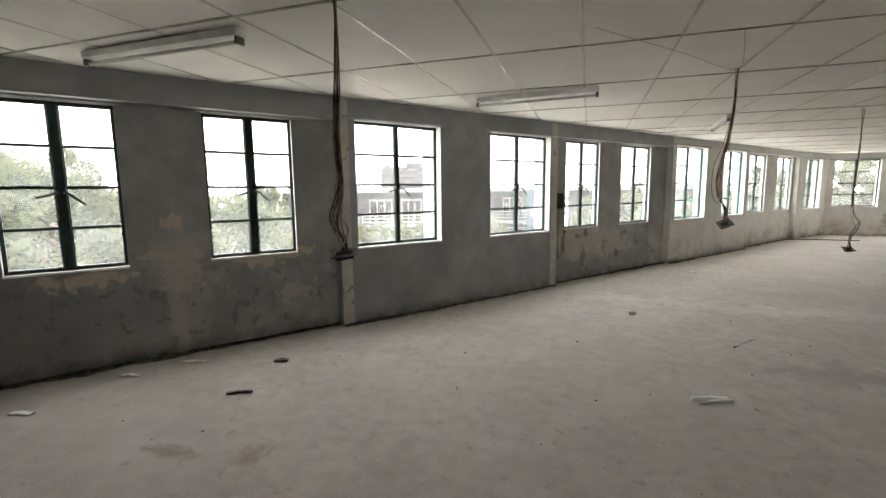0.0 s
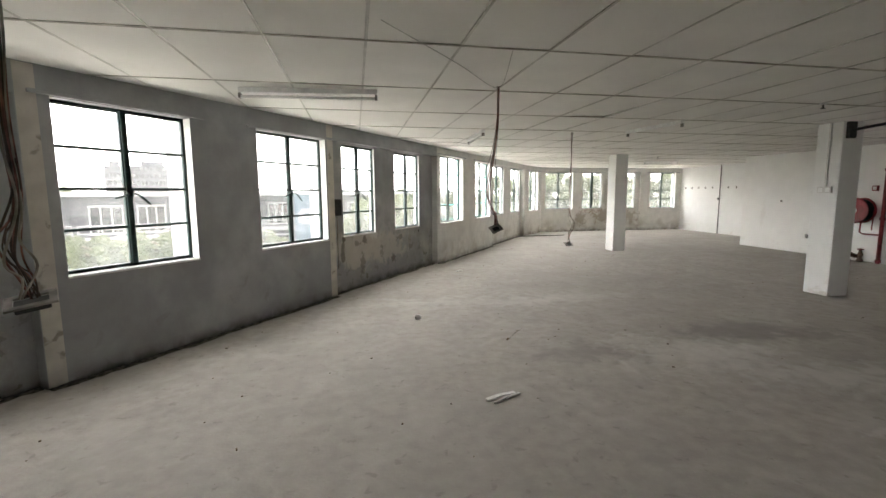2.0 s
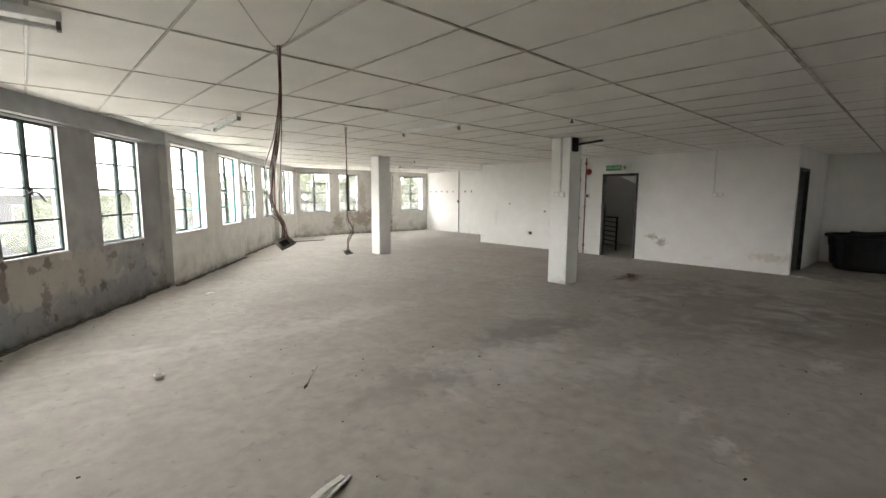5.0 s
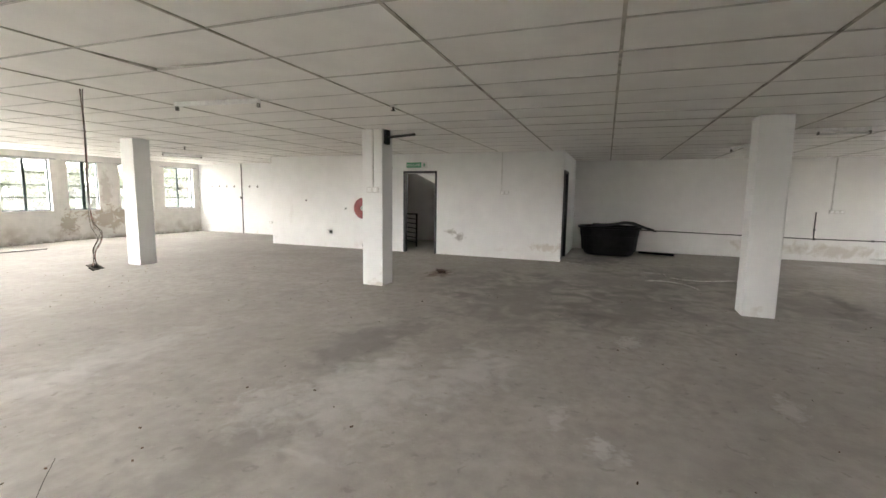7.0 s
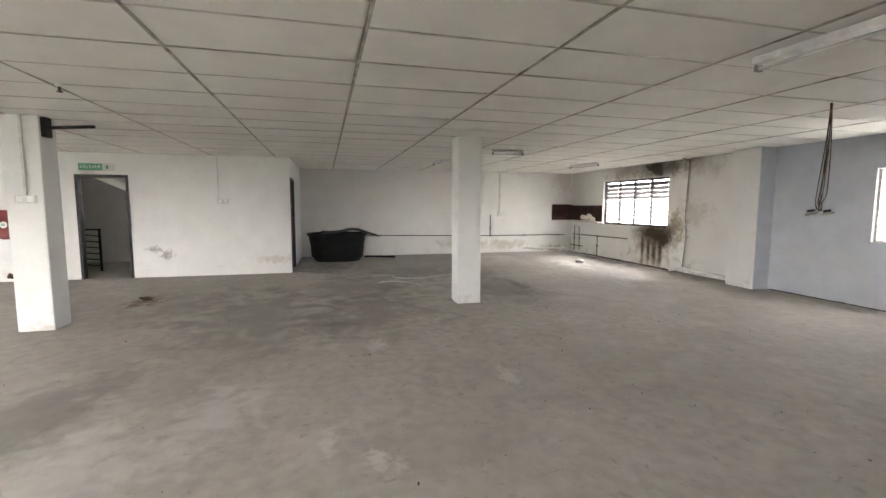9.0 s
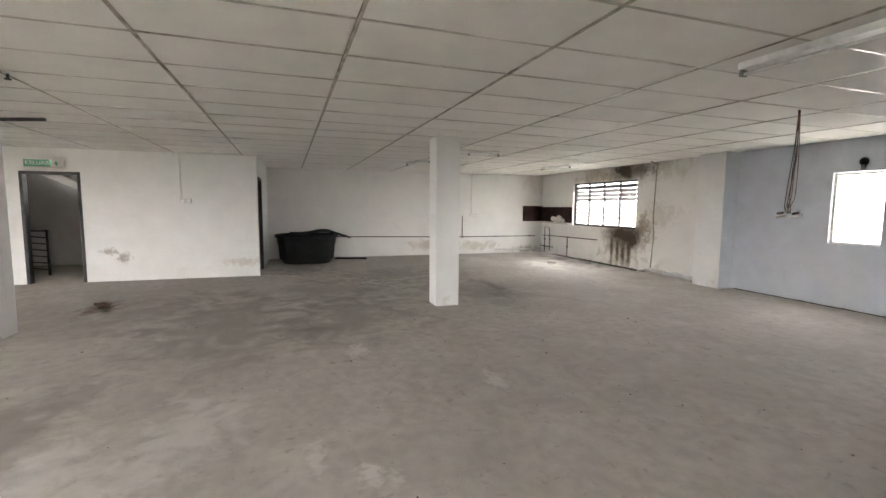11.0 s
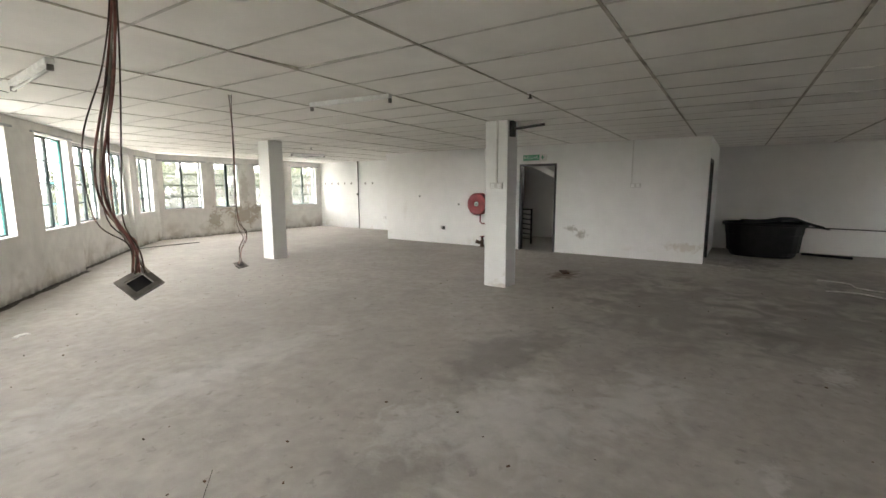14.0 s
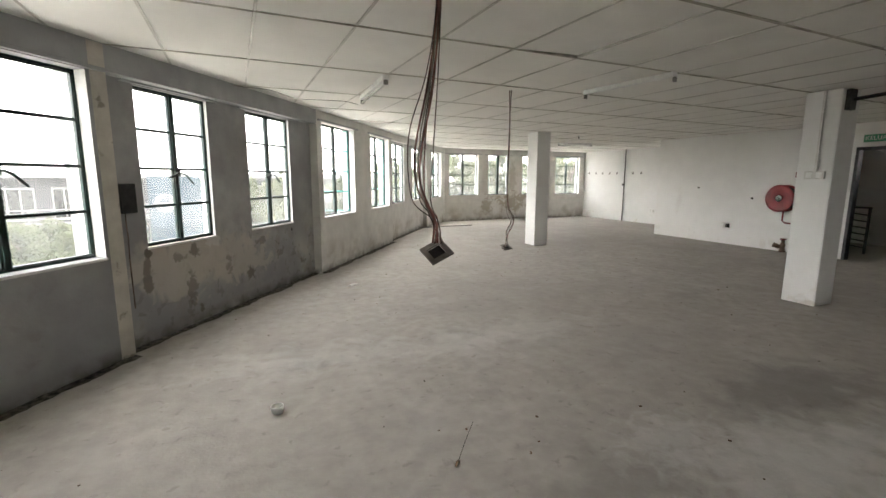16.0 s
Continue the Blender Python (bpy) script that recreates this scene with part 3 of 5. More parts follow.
# backing above the boards
poly = clip_poly([(-6, -6), (14, -6), (14, 18), (-6, 18)], ROOM)
bm.faces.new([bm.verts.new((x, y, CEIL + 0.12)) for x, y in poly][::-1])
bm.normal_update()
tagged(part("ceiling", bm, PANEL), "white board ceiling in a grid of oblong panels", "ceiling", kind="structure")


def tees(name, strips, z, mat, label):
    bm = bmesh.new()
    for q in strips:
        poly = clip_poly([grid(*p) for p in q], ROOM)
        if poly:
            lo = [bm.verts.new((x, y, z)) for x, y in poly]
            hi = [bm.verts.new((x, y, CEIL + 0.03)) for x, y in poly]
            bm.faces.new(lo[::-1])
            for n in range(len(poly)):
                bm.faces.new((lo[n], lo[(n + 1) % len(poly)], hi[(n + 1) % len(poly)], hi[n]))
    tagged(part(name, bm, mat), label, "trim", kind="structure")


ga, gb = 0.0085, 0.0108
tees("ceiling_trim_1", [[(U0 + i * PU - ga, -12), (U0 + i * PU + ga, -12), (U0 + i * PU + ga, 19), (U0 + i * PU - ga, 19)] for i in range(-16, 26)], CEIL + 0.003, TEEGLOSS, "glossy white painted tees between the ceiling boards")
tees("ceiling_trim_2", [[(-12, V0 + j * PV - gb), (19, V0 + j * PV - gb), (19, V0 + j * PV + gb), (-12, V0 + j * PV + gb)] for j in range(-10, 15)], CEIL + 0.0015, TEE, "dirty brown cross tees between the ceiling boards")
bm = bmesh.new()
bm.faces.new([bm.verts.new((x, y, TOP)) for x, y in corners])
r = bmesh.ops.extrude_face_region(bm, geom=bm.faces[:])
bmesh.ops.translate(bm, vec=(0, 0, 0.25), verts=[v for v in r["geom"] if isinstance(v, bmesh.types.BMVert)])
bmesh.ops.recalc_face_normals(bm, faces=bm.faces[:])
tagged(part("roof_slab", bm, CONCRETE), "concrete slab above the ceiling", "slab", kind="structure")


# ---- windows ----
def steel_window(n, m, width, low, high, depth, open_leaf=0.0):
    """Two-leaf steel casement, four panes high; m stands at the opening's start on the room face, with +y to the street."""
    h = high - low
    w = empty("window_%d" % n, m @ Matrix.Translation((0, 0, low)), "dark green steel casement window with dusty panes", "window", kind="structure")
    y = 0.10 if depth > 0.2 else 0.035
    half = 0.034 if width < 0.85 else 0.021
    bm = bmesh.new()
    for x0, z0, x1, z1 in ((0, 0, 0.016, h), (width - 0.016, 0, width, h), (0.016, 0, width - 0.016, 0.018), (0.016, h - 0.018, width - 0.016, h)):
        box(bm, x0, y, z0, x1, y + 0.04, z1)
    part("window_frame", bm, GREEN, w)
    cx = width / 2
    bm = bmesh.new()
    box(bm, cx - half, y - 0.008, 0.018, cx + half, y + 0.045, h - 0.018, bevel=0.004)
    part("mullion", bm, GREEN, w)
    for side in (0, 1):
        a, b = (0.016, cx - half) if side == 0 else (cx + half, width - 0.016)
        leaf = new("sash")
        leaf.parent = w
        turn = open_leaf if side == 1 else 0.0
        leaf.matrix_local = Matrix.Translation((b if side else a, y + 0.02, 0)) @ pose(0, 0, 0, 0, 0, -turn if side else turn)
        o = -(b - a) if side else 0.0
        wd = b - a
        bm = bmesh.new()
        z0, z1 = 0.019, h - 0.019
        st = 0.011
        for q in ((o, z0, o + st, z1), (o + wd - st, z0, o + wd, z1), (o + st, z0, o + wd - st, z0 + st), (o + st, z1 - st, o + wd - st, z1)):
            box(bm, q[0], -0.014, q[1], q[2], 0.014, q[3])
        part("sash_frame", bm, TEAL if turn else GREEN, leaf)
        ph = (z1 - z0) / 4
        for r in range(1, 4):
            bm = bmesh.new()
            box(bm, o + st, -0.010, z0 + r * ph - 0.012, o + wd - st, 0.010, z0 + r * ph + 0.012)
            part("glazing_bar", bm, TEAL if turn else GREEN, leaf)
        for r in range(4):
            bm = bmesh.new()
            box(bm, o + 0.012, -0.002, z0 + r * ph + 0.006, o + wd - 0.012, 0.002, z0 + (r + 1) * ph - 0.006)
            pane = part("pane", bm, GLASS if r else GLASSLOW, leaf)
            pane.visible_shadow = False
    for side in (-1, 1):
        bm = bmesh.new()
        z = h * 0.47
        tube(bm, [(cx + side * 0.02, y - 0.01, z), (cx + side * 0.03, y - 0.045, z), (cx + side * 0.06, y - 0.055, z - 0.015), (cx + side * 0.15, y - 0.05, z - 0.07 - 0.03 * side)], 0.010, 6)
        box(bm, cx + side * 0.018 - 0.012, y - 0.022, z - 0.03, cx + side * 0.018 + 0.012, y - 0.004, z + 0.03)
        part("handle", bm, GREEN, w)
    bm = bmesh.new()
    box(bm, -0.006, -0.010, -0.022, width + 0.006, depth + 0.05, -0.001, bevel=0.004)
    part("window_sill", bm, REVEAL, w, "chalky white plastered sill")
    for x in (-0.001, width + 0.001):
        bm = bmesh.new()
        box(bm, x - 0.003, 0.002, 0, x + 0.003, depth, h)
        part("jamb", bm, REVEAL, w)
    bm = bmesh.new()
    box(bm, -0.14, -0.03, h + 0.006, width + 0.14, -0.001, h + 0.035, bevel=0.004)
    part("lintel", bm, STREET, w)
    return w


for n, (m, width, low, high, depth) in enumerate(window_places):
    steel_window(n + 1, m, width, low, high, depth, open_leaf={6: 62.0, 7: 75.0}.get(n, 0.0))


# ---- columns ----
def column(x0, y0, x1, y1):
    bm = bmesh.new()
    box(bm, x0, y0, 0, x1, y1, CEIL - 0.001, bevel=0.012)
    return tagged(part("column", bm, WHITEWALL), "square white painted concrete column", "column", "columns in the hall", "structure")


column(6.03, 11.0, 6.37, 11.36)
column(6.28, 5.745, 6.62, 6.11)
column(6.565, 0.45, 6.9, 0.81)
bm = bmesh.new()
box(bm, 6.5, -4.849, 0, 7.06, -4.52, CEIL - 0.001, bevel=0.01)
tagged(part("pilaster", bm, WHITEWALL), "white painted wall pilaster", "pilaster", kind="structure")
bm = bmesh.new()
box(bm, 6.494, -4.849, 0, 6.4985, -4.525, CEIL - 0.002)
tagged(part("trim_3", bm, BLUEWALL), "pale blue painted side of the pilaster", "trim", kind="structure")


# ---- more materials ----
RED = material("fire_red_paint", (0.25, 0.022, 0.028), 0.4, grain=0.1, scale=8, spec=0.5)
DARKRED = material("dark_red_pipe_paint", (0.17, 0.02, 0.025), 0.5, grain=0.15, scale=10)
WHITEPLASTIC = material("white_plastic", (0.70, 0.69, 0.66), 0.5, grain=0.04, scale=15)
CABLEDARK = material("brown_black_cable", (0.085, 0.058, 0.045), 0.6, grain=0.3, scale=12)
CABLERED = material("faded_red_cable", (0.22, 0.10, 0.08), 0.6, grain=0.3, scale=12)
CABLEGREY = material("dusty_grey_cable", (0.34, 0.30, 0.25), 0.6, grain=0.2, scale=12)
CABLEPALE = material("pale_dusty_wire", (0.42, 0.40, 0.36), 0.6, grain=0.1, scale=12)
GALV = material("dusty_galvanised_plate", (0.25, 0.23, 0.21), 0.55, metal=0.5, grain=0.2, scale=12)
BLACKPLASTIC = material("black_polythene", (0.008, 0.008, 0.009), 0.6, grain=0.2, scale=8, bump=0.15, bump_scale=9, spec=0.3, stain=(0.018, 0.018, 0.018), stain_scale=3, stain_amount=0.4)
SIGNGREEN = material("green_exit_sign", (0.03, 0.27, 0.13), 0.35, grain=0.05, spec=0.5)
BROWNBOARD = material("dark_brown_board", (0.045, 0.016, 0.013), 0.6, grain=0.25, scale=5)
RUBBLE = material("pale_broken_plaster", (0.66, 0.62, 0.56), 0.9, grain=0.1, scale=20, bump=0.4)
BRASS = material("old_brass_valve", (0.11, 0.07, 0.05), 0.5, metal=0.4, grain=0.2, scale=15)
GREYPIPE = material("grey_iron_pipe", (0.075, 0.07, 0.065), 0.55, grain=0.2, scale=12)
TUBEGLASS = material("unlit_fluorescent_tube", (0.80, 0.80, 0.77), 0.25, grain=0.02, spec=0.6)
DIRT_SHADE = material("dark_dirt_and_foot_shade", (0.10, 0.09, 0.076), 0.95, grain=0.3, scale=25, bump=0.4)
RUST = material("rusty_scrap", (0.13, 0.08, 0.05), 0.8, grain=0.3, scale=20)
LEAF = material("hazy_green_foliage", (0.055, 0.068, 0.030), 0.8, grain=0.2, scale=0.8, second=(0.068, 0.079, 0.038), second_scale=0.5)
lt = LEAF.node_tree
thin, half_ = lt.nodes.new("ShaderNodeBsdfTranslucent"), lt.nodes.new("ShaderNodeMixShader")
lt.links.new(lt.nodes["Principled BSDF"].inputs["Base Color"].links[0].from_socket, thin.inputs[0])
half_.inputs[0].default_value = 0.45
lt.links.new(lt.nodes["Principled BSDF"].outputs[0], half_.inputs[1])
lt.links.new(thin.outputs[0], half_.inputs[2])
lt.links.new(half_.outputs[0], lt.nodes["Material Output"].inputs[0])
BARK = material("grey_bark", (0.12, 0.10, 0.08), 0.9, grain=0.2, scale=5)
HOUSEGREY = material("grey_house_render", (0.045, 0.046, 0.050), 0.9, grain=0.08, scale=1)
HOUSEWHITE = material("white_house_trim", (0.20, 0.20, 0.20), 0.8, grain=0.04, scale=2)
HOUSEBLUE = material("blue_house_panel", (0.020, 0.036, 0.050), 0.8, grain=0.05, scale=1)
PANEDARK = material("dark_house_glass", (0.012, 0.013, 0.015), 0.2, grain=0.1, scale=2, spec=0.5)
TOWERGREY = material("pale_tower_render", (0.040, 0.041, 0.045), 0.9, grain=0.05, scale=0.2)
FIN = material("white_outer_fin", (0.30, 0.30, 0.295), 0.9, grain=0.04, scale=2)
GRIMY = material("grimy_louvre_blade", (0.10, 0.095, 0.085), 0.4, grain=0.1, scale=5)
LOUVREGLASS = dusty_glass("louvre_glass", 0.12)


def thing(name, m, label, category, group=""):
    return empty(name, m, label, category, group)


# ---- door and stair core ----
door = empty("door_1", pose(10.33, 7.39, 0, 0, 0, -90), "dark grey steel door frame standing open to the stairs", "door", kind="structure")
for q, nm in (((0, -0.012, 0, 0.05, 0.132, 2.04), "jamb"), ((0.86, -0.012, 0, 0.91, 0.132, 2.04), "jamb"), ((0.05, -0.012, 1.985, 0.86, 0.132, 2.04), "head")):
    bm = bmesh.new()
    box(bm, *q, bevel=0.004)
    part(nm, bm, DARKFRAME, door)
door2 = empty("door_2", pose(10.482, 3.48, 0), "dark steel door frame in the core's side wall", "door", kind="structure")
for q, nm in (((0, -0.012, 0, 0.05, 0.132, 2.05), "jamb"), ((0.82, -0.012, 0, 0.87, 0.132, 2.05), "jamb"), ((0.05, -0.012, 2.0, 0.82, 0.132, 2.05), "head"), ((0.05, 0.05, 0.01, 0.82, 0.09, 2.0), "leaf")):
    bm = bmesh.new()
    box(bm, *q, bevel=0.004)
    part(nm, bm, DARKFRAME, door2)
wall("wall_core_inner_1", pose(10.452, 9.0, 0, 0, 0, 0), 2.83, 0.1, TOP, [], WHITEWALL, "white painted stair wall")
wall("wall_core_inner_2", pose(13.29, 5.6, 0, 0, 0, 180), 2.82, 0.1, TOP, [], WHITEWALL, "white painted stair wall")
bm = bmesh.new()
vs = [bm.verts.new(p) for p in ((12.1, 9.0, 2.44), (13.29, 9.0, 2.44), (13.29, 6.0, 1.0), (12.1, 6.0, 1.0), (12.1, 9.0, 2.6), (13.29, 9.0, 2.6), (13.29, 6.0, 1.2), (12.1, 6.0, 1.2))]
for f in ((0, 1, 2, 3), (7, 6, 5, 4), (0, 4, 5, 1), (1, 5, 6, 2), (2, 6, 7, 3), (3, 7, 4, 0)):
    bm.faces.new([vs[i] for i in f])
bmesh.ops.recalc_face_normals(bm, faces=bm.faces[:])
tagged(part("stair_soffit", bm, WHITEWALL), "sloping white underside of the upper stair flight", "stairs", kind="structure")
rail = thing("stair_railing", pose(11.5, 7.56, 0), "black iron stair railing with slanting bars", "railing")
for y in (0.0, 0.7, 1.4):
    bm = bmesh.new()
    box(bm, -0.02, y - 0.02, 0, 0.02, y + 0.02, 0.9, bevel=0.003)
    part("post", bm, BLACKIRON, rail)
bm = bmesh.new()
box(bm, -0.028, -0.03, 0.9, 0.028, 1.42, 0.935, bevel=0.006)
part("handrail", bm, BLACKIRON, rail)
for i in range(6):
    bm = bmesh.new()
    tube(bm, [(0, 0.0, 0.12 + 0.13 * i), (0, 0.7, 0.20 + 0.13 * i), (0, 1.4, 0.12 + 0.13 * i)], 0.013, 6)
    part("bar", bm, BLACKIRON, rail)


def text_mesh(name, words, size, mat, parent, m, depth=0.002):
    cu = bpy.data.curves.new(name, "FONT")
    cu.body, cu.size, cu.extrude, cu.align_x, cu.align_y = words, size, depth, "CENTER", "CENTER"
    tmp = new(name, cu)
    me = bpy.data.meshes.new_from_object(tmp.evaluated_get(bpy.context.evaluated_depsgraph_get()))
    bpy.data.objects.remove(tmp)
    bpy.data.curves.remove(cu)
    me.materials.append(mat)
    ob = new(name, me)
    ob.parent = parent
    ob.matrix_local = m
    return ob


# exit sign: body faces -x
sign = thing("exit_sign", pose(10.328, 7.0, 2.18, 0, 0, -90), "green and white exit sign box above the door", "sign")
bm = bmesh.new()
box(bm, -0.29, -0.06, -0.075, 0.29, 0.0, 0.075, bevel=0.006)
part("body", bm, WHITEPLASTIC, sign)
bm = bmesh.new()
box(bm, -0.275, -0.066, -0.062, 0.12, -0.058, 0.062)
panel_green = part("green_panel", bm, SIGNGREEN, sign, "green panel with white letters")
text_mesh("letters", "KELUAR", 0.098, WHITEPLASTIC, sign, Matrix.Translation((-0.078, -0.067, 0.0)) @ pose(0, 0, 0, 90, 0, 0))
bm = bmesh.new()
lathe(bm, [(0.012, 0), (0.012, 0.003)], Matrix.Translation((0.2, -0.061, 0.035)) @ pose(0, 0, 0, 90, 0, 0), 10)
box(bm, 0.185, -0.064, -0.04, 0.215, -0.06, 0.02)
box(bm, 0.165, -0.064, -0.005, 0.235, -0.06, 0.01)
part("pictogram", bm, SIGNGREEN, sign)


# ---- fire fittings on the core wall ----
def wallthing(name, y, z, label, category, x=10.328):
    return thing(name, pose(x, y + 0.04, z, 0, 0, -90), label, category)


reel = wallthing("hose_reel", 8.37, 1.09, "red fire hose reel with black hose on the wall", "hose reel")
toy = pose(0, 0, 0, 90, 0, 0)
bm = bmesh.new()
lathe(bm, [(0.05, 0.245), (0.10, 0.27), (0.22, 0.285), (0.262, 0.28), (0.27, 0.27), (0.262, 0.26), (0.1, 0.25)], toy, 36)
part("front_disc", bm, RED, reel, "glossy red disc", True)
bm = bmesh.new()
lathe(bm, [(0.1, 0.045), (0.265, 0.05), (0.27, 0.058), (0.262, 0.066), (0.1, 0.06)], toy, 36)
part("back_disc", bm, RED, reel, "", True)
bm = bmesh.new()
for i in range(7):
    lathe(bm, [(0.15, 0.075 + 0.026 * i), (0.225, 0.07 + 0.026 * i), (0.238, 0.082 + 0.026 * i), (0.225, 0.094 + 0.026 * i), (0.15, 0.09 + 0.026 * i)], toy, 28)
part("hose", bm, BLACKIRON, reel, "black rubber hose coil", True)
bm = bmesh.new()
box(bm, -0.05, -0.05, -0.12, 0.05, 0.0, 0.12, bevel=0.005)
tube(bm, [(0, 0, 0), (0, -0.30, 0)], 0.025, 10)
part("bracket", bm, BLACKIRON, reel)
bm = bmesh.new()
lathe(bm, [(0.03, 0.29), (0.06, 0.292), (0.06, 0.296), (0.02, 0.30)], toy, 20)
part("hub", bm, WHITEPLASTIC, reel, "pale hub cap")
bm = bmesh.new()
tube(bm, [(-0.02, -0.05, -0.1), (-0.02, -0.06, -0.46), (0.04, -0.06, -0.50), (0.38, -0.06, -0.50)], 0.016, 8)
tube(bm, [(0.26, -0.12, 0.0), (0.25, -0.12, -0.40)], 0.012, 8)
part("feed_pipe", bm, DARKRED, reel)

riser = wallthing("riser_pipe", 7.98, 0, "dark red fire riser pipe from floor to ceiling", "pipe")
bm = bmesh.new()
tube(bm, [(0, -0.06, 0.0), (0, -0.06, CEIL - 0.001)], 0.036, 12)
part("pipe", bm, DARKRED, riser, "", True)
for z in (0.02, 0.9, 1.9):
    bm = bmesh.new()
    lathe(bm, [(0.046, 0), (0.05, 0.01), (0.05, 0.05), (0.046, 0.06)], Matrix.Translation((0, -0.06, z)), 12)
    part("collar", bm, DARKRED, riser)
conduit = wallthing("alarm_conduit", 7.81, 0, "thin red painted alarm conduit on the wall", "pipe")
bm = bmesh.new()
tube(bm, [(0.0, -0.02, 0.0), (0.0, -0.02, CEIL - 0.001)], 0.015, 8)
part("pipe", bm, DARKRED, conduit, "", True)
for z in (0.2, 1.2, 2.3):
    bm = bmesh.new()
    box(bm, -0.022, -0.04, z, 0.022, 0.0, z + 0.05)
    part("clip", bm, DARKRED, conduit)
bell = wallthing("alarm_bell", 7.72, 2.11, "dark red round fire alarm bell", "alarm bell")
bm = bmesh.new()
lathe(bm, [(0.03, 0.02), (0.078, 0.03), (0.08, 0.05), (0.07, 0.075), (0.04, 0.09), (0.01, 0.093)], toy, 20)
part("gong", bm, RED, bell, "", True)
bm = bmesh.new()
box(bm, -0.05, -0.03, -0.05, 0.05, 0, 0.05, bevel=0.004)
part("base", bm, DARKRED, bell)
for y, z, nm in ((8.2, 1.56, "red break glass call point with a white face"), (7.74, 1.5, "small white fire switch box beside the conduit")):
    cp = wallthing("call_point", y, z, nm, "call point")
    bm = bmesh.new()
    box(bm, -0.055, -0.045, -0.055, 0.055, 0, 0.055, bevel=0.006)
    part("body", bm, RED if y > 8 else WHITEPLASTIC, cp)
    bm = bmesh.new()
    box(bm, -0.035, -0.049, -0.035, 0.035, -0.043, 0.035)
    part("face", bm, WHITEPLASTIC if y > 8 else DARKRED, cp)
valve = wallthing("landing_valve", 8.3, 0, "old brass landing valve low on the wall", "valve")
bm = bmesh.new()
lathe(bm, [(0.05, 0.0), (0.065, 0.01), (0.05, 0.05), (0.038, 0.09), (0.05, 0.15), (0.03, 0.2), (0.03, 0.25)], Matrix.Translation((0, -0.1, 0)), 14)
part("body", bm, BRASS, valve, "", True)
bm = bmesh.new()
lathe(bm, [(0.03, 0.0), (0.045, 0.03), (0.045, 0.1), (0.055, 0.13)], Matrix.Translation((-0.03, -0.12, 0.1)) @ pose(0, 0, 0, 70, 0, -40), 12)
part("outlet", bm, BRASS, valve, "", True)
bm = bmesh.new()
lathe(bm, [(0.02, 0.25), (0.055, 0.255), (0.06, 0.265), (0.055, 0.275), (0.02, 0.28)], Matrix.Translation((0, -0.1, 0)), 14)
part("handwheel", bm, DARKRED, valve)


# ---- sockets, conduits ----
def socket(m, wide, label, drop=0.0, mat=None, pipe_x=0.0):
    s = thing("wall_socket", m, label, "socket")
    bm = bmesh.new()
    tall = min(0.045, wide * 0.6)
    box(bm, -wide / 2, -0.035, -tall, wide / 2, -0.001, tall, bevel=0.005)
    part("box", bm, mat or WHITEPLASTIC, s)
    for i in range(max(1, round(wide / 0.1))):
        cx = -wide / 2 + wide * (i + 0.5) / max(1, round(wide / 0.1))
        bm = bmesh.new()
        box(bm, cx - tall * 0.66, -0.039, -tall * 0.66, cx + tall * 0.66, -0.034, tall * 0.66, bevel=0.002)
        part("faceplate", bm, LAMPWHITE if mat is None else GREYPIPE, s)
    if drop:
        bm = bmesh.new()
        box(bm, pipe_x - 0.012, -0.022, 0.045, pipe_x + 0.012, -0.001, drop)
        part("trunking", bm, WHITEPLASTIC, s, "narrow white cable trunking up to the ceiling")
    return s


EAST = lambda x, y, z: pose(x, y, z, 0, 0, -90)
socket(EAST(6.279, 5.91, 1.52), 0.2, "white double socket on a column with trunking above", CEIL - 1.525, None, 0.0)
socket(EAST(10.329, 4.78, 1.53), 0.2, "white double switch on the wall with trunking above", CEIL - 1.535, None, -0.08)
socket(EAST(10.329, 9.68, 0.43), 0.08, "small white socket low on the wall")
socket(EAST(10.329, 9.58, 0.42), 0.07, "small black socket hole low on the wall", 0, BLACKIRON)
socket(EAST(10.329, 10.38, 1.26), 0.03, "tiny grey plug in the wall", 0, GALV)
socket(EAST(10.329, 9.10, 1.06), 0.035, "tiny dark box on the wall", 0, GREYPIPE)
socket(EAST(12.399, 13.52, 0.43), 0.14, "white socket low on the wall")
socket(EAST(13.299, -2.48, 1.19), 0.3, "long white socket box with trunking above", CEIL - 1.195, None, -0.1)
for y in (16.56, 16.2, 15.85, 15.5, 15.15, 14.43, 14.08):
    hook = thing("coat_hook", EAST(12.399, y, 1.66), "small grey metal hook on the wall", "hook", "row of hooks")
    bm = bmesh.new()
    box(bm, -0.022, -0.008, -0.04, 0.022, 0, 0.04, bevel=0.003)
    part("plate", bm, GALV, hook)
    bm = bmesh.new()
    tube(bm, [(0, -0.005, 0.0), (0, -0.04, -0.02), (0, -0.05, -0.005), (0, -0.05, 0.01)], 0.006, 6)
    part("peg", bm, GREYPIPE, hook)
dp = thing("down_pipe", EAST(12.398, 14.77, 0), "dark thin pipe from floor to ceiling with a box", "pipe")
bm = bmesh.new()
tube(bm, [(0, -0.03, 0.0), (0, -0.03, CEIL - 0.001)], 0.017, 8)
part("pipe", bm, GREYPIPE, dp, "", True)
bm = bmesh.new()
box(bm, -0.07, -0.06, 1.22, 0.0, -0.001, 1.30, bevel=0.004)
part("switch", bm, GREYPIPE, dp)

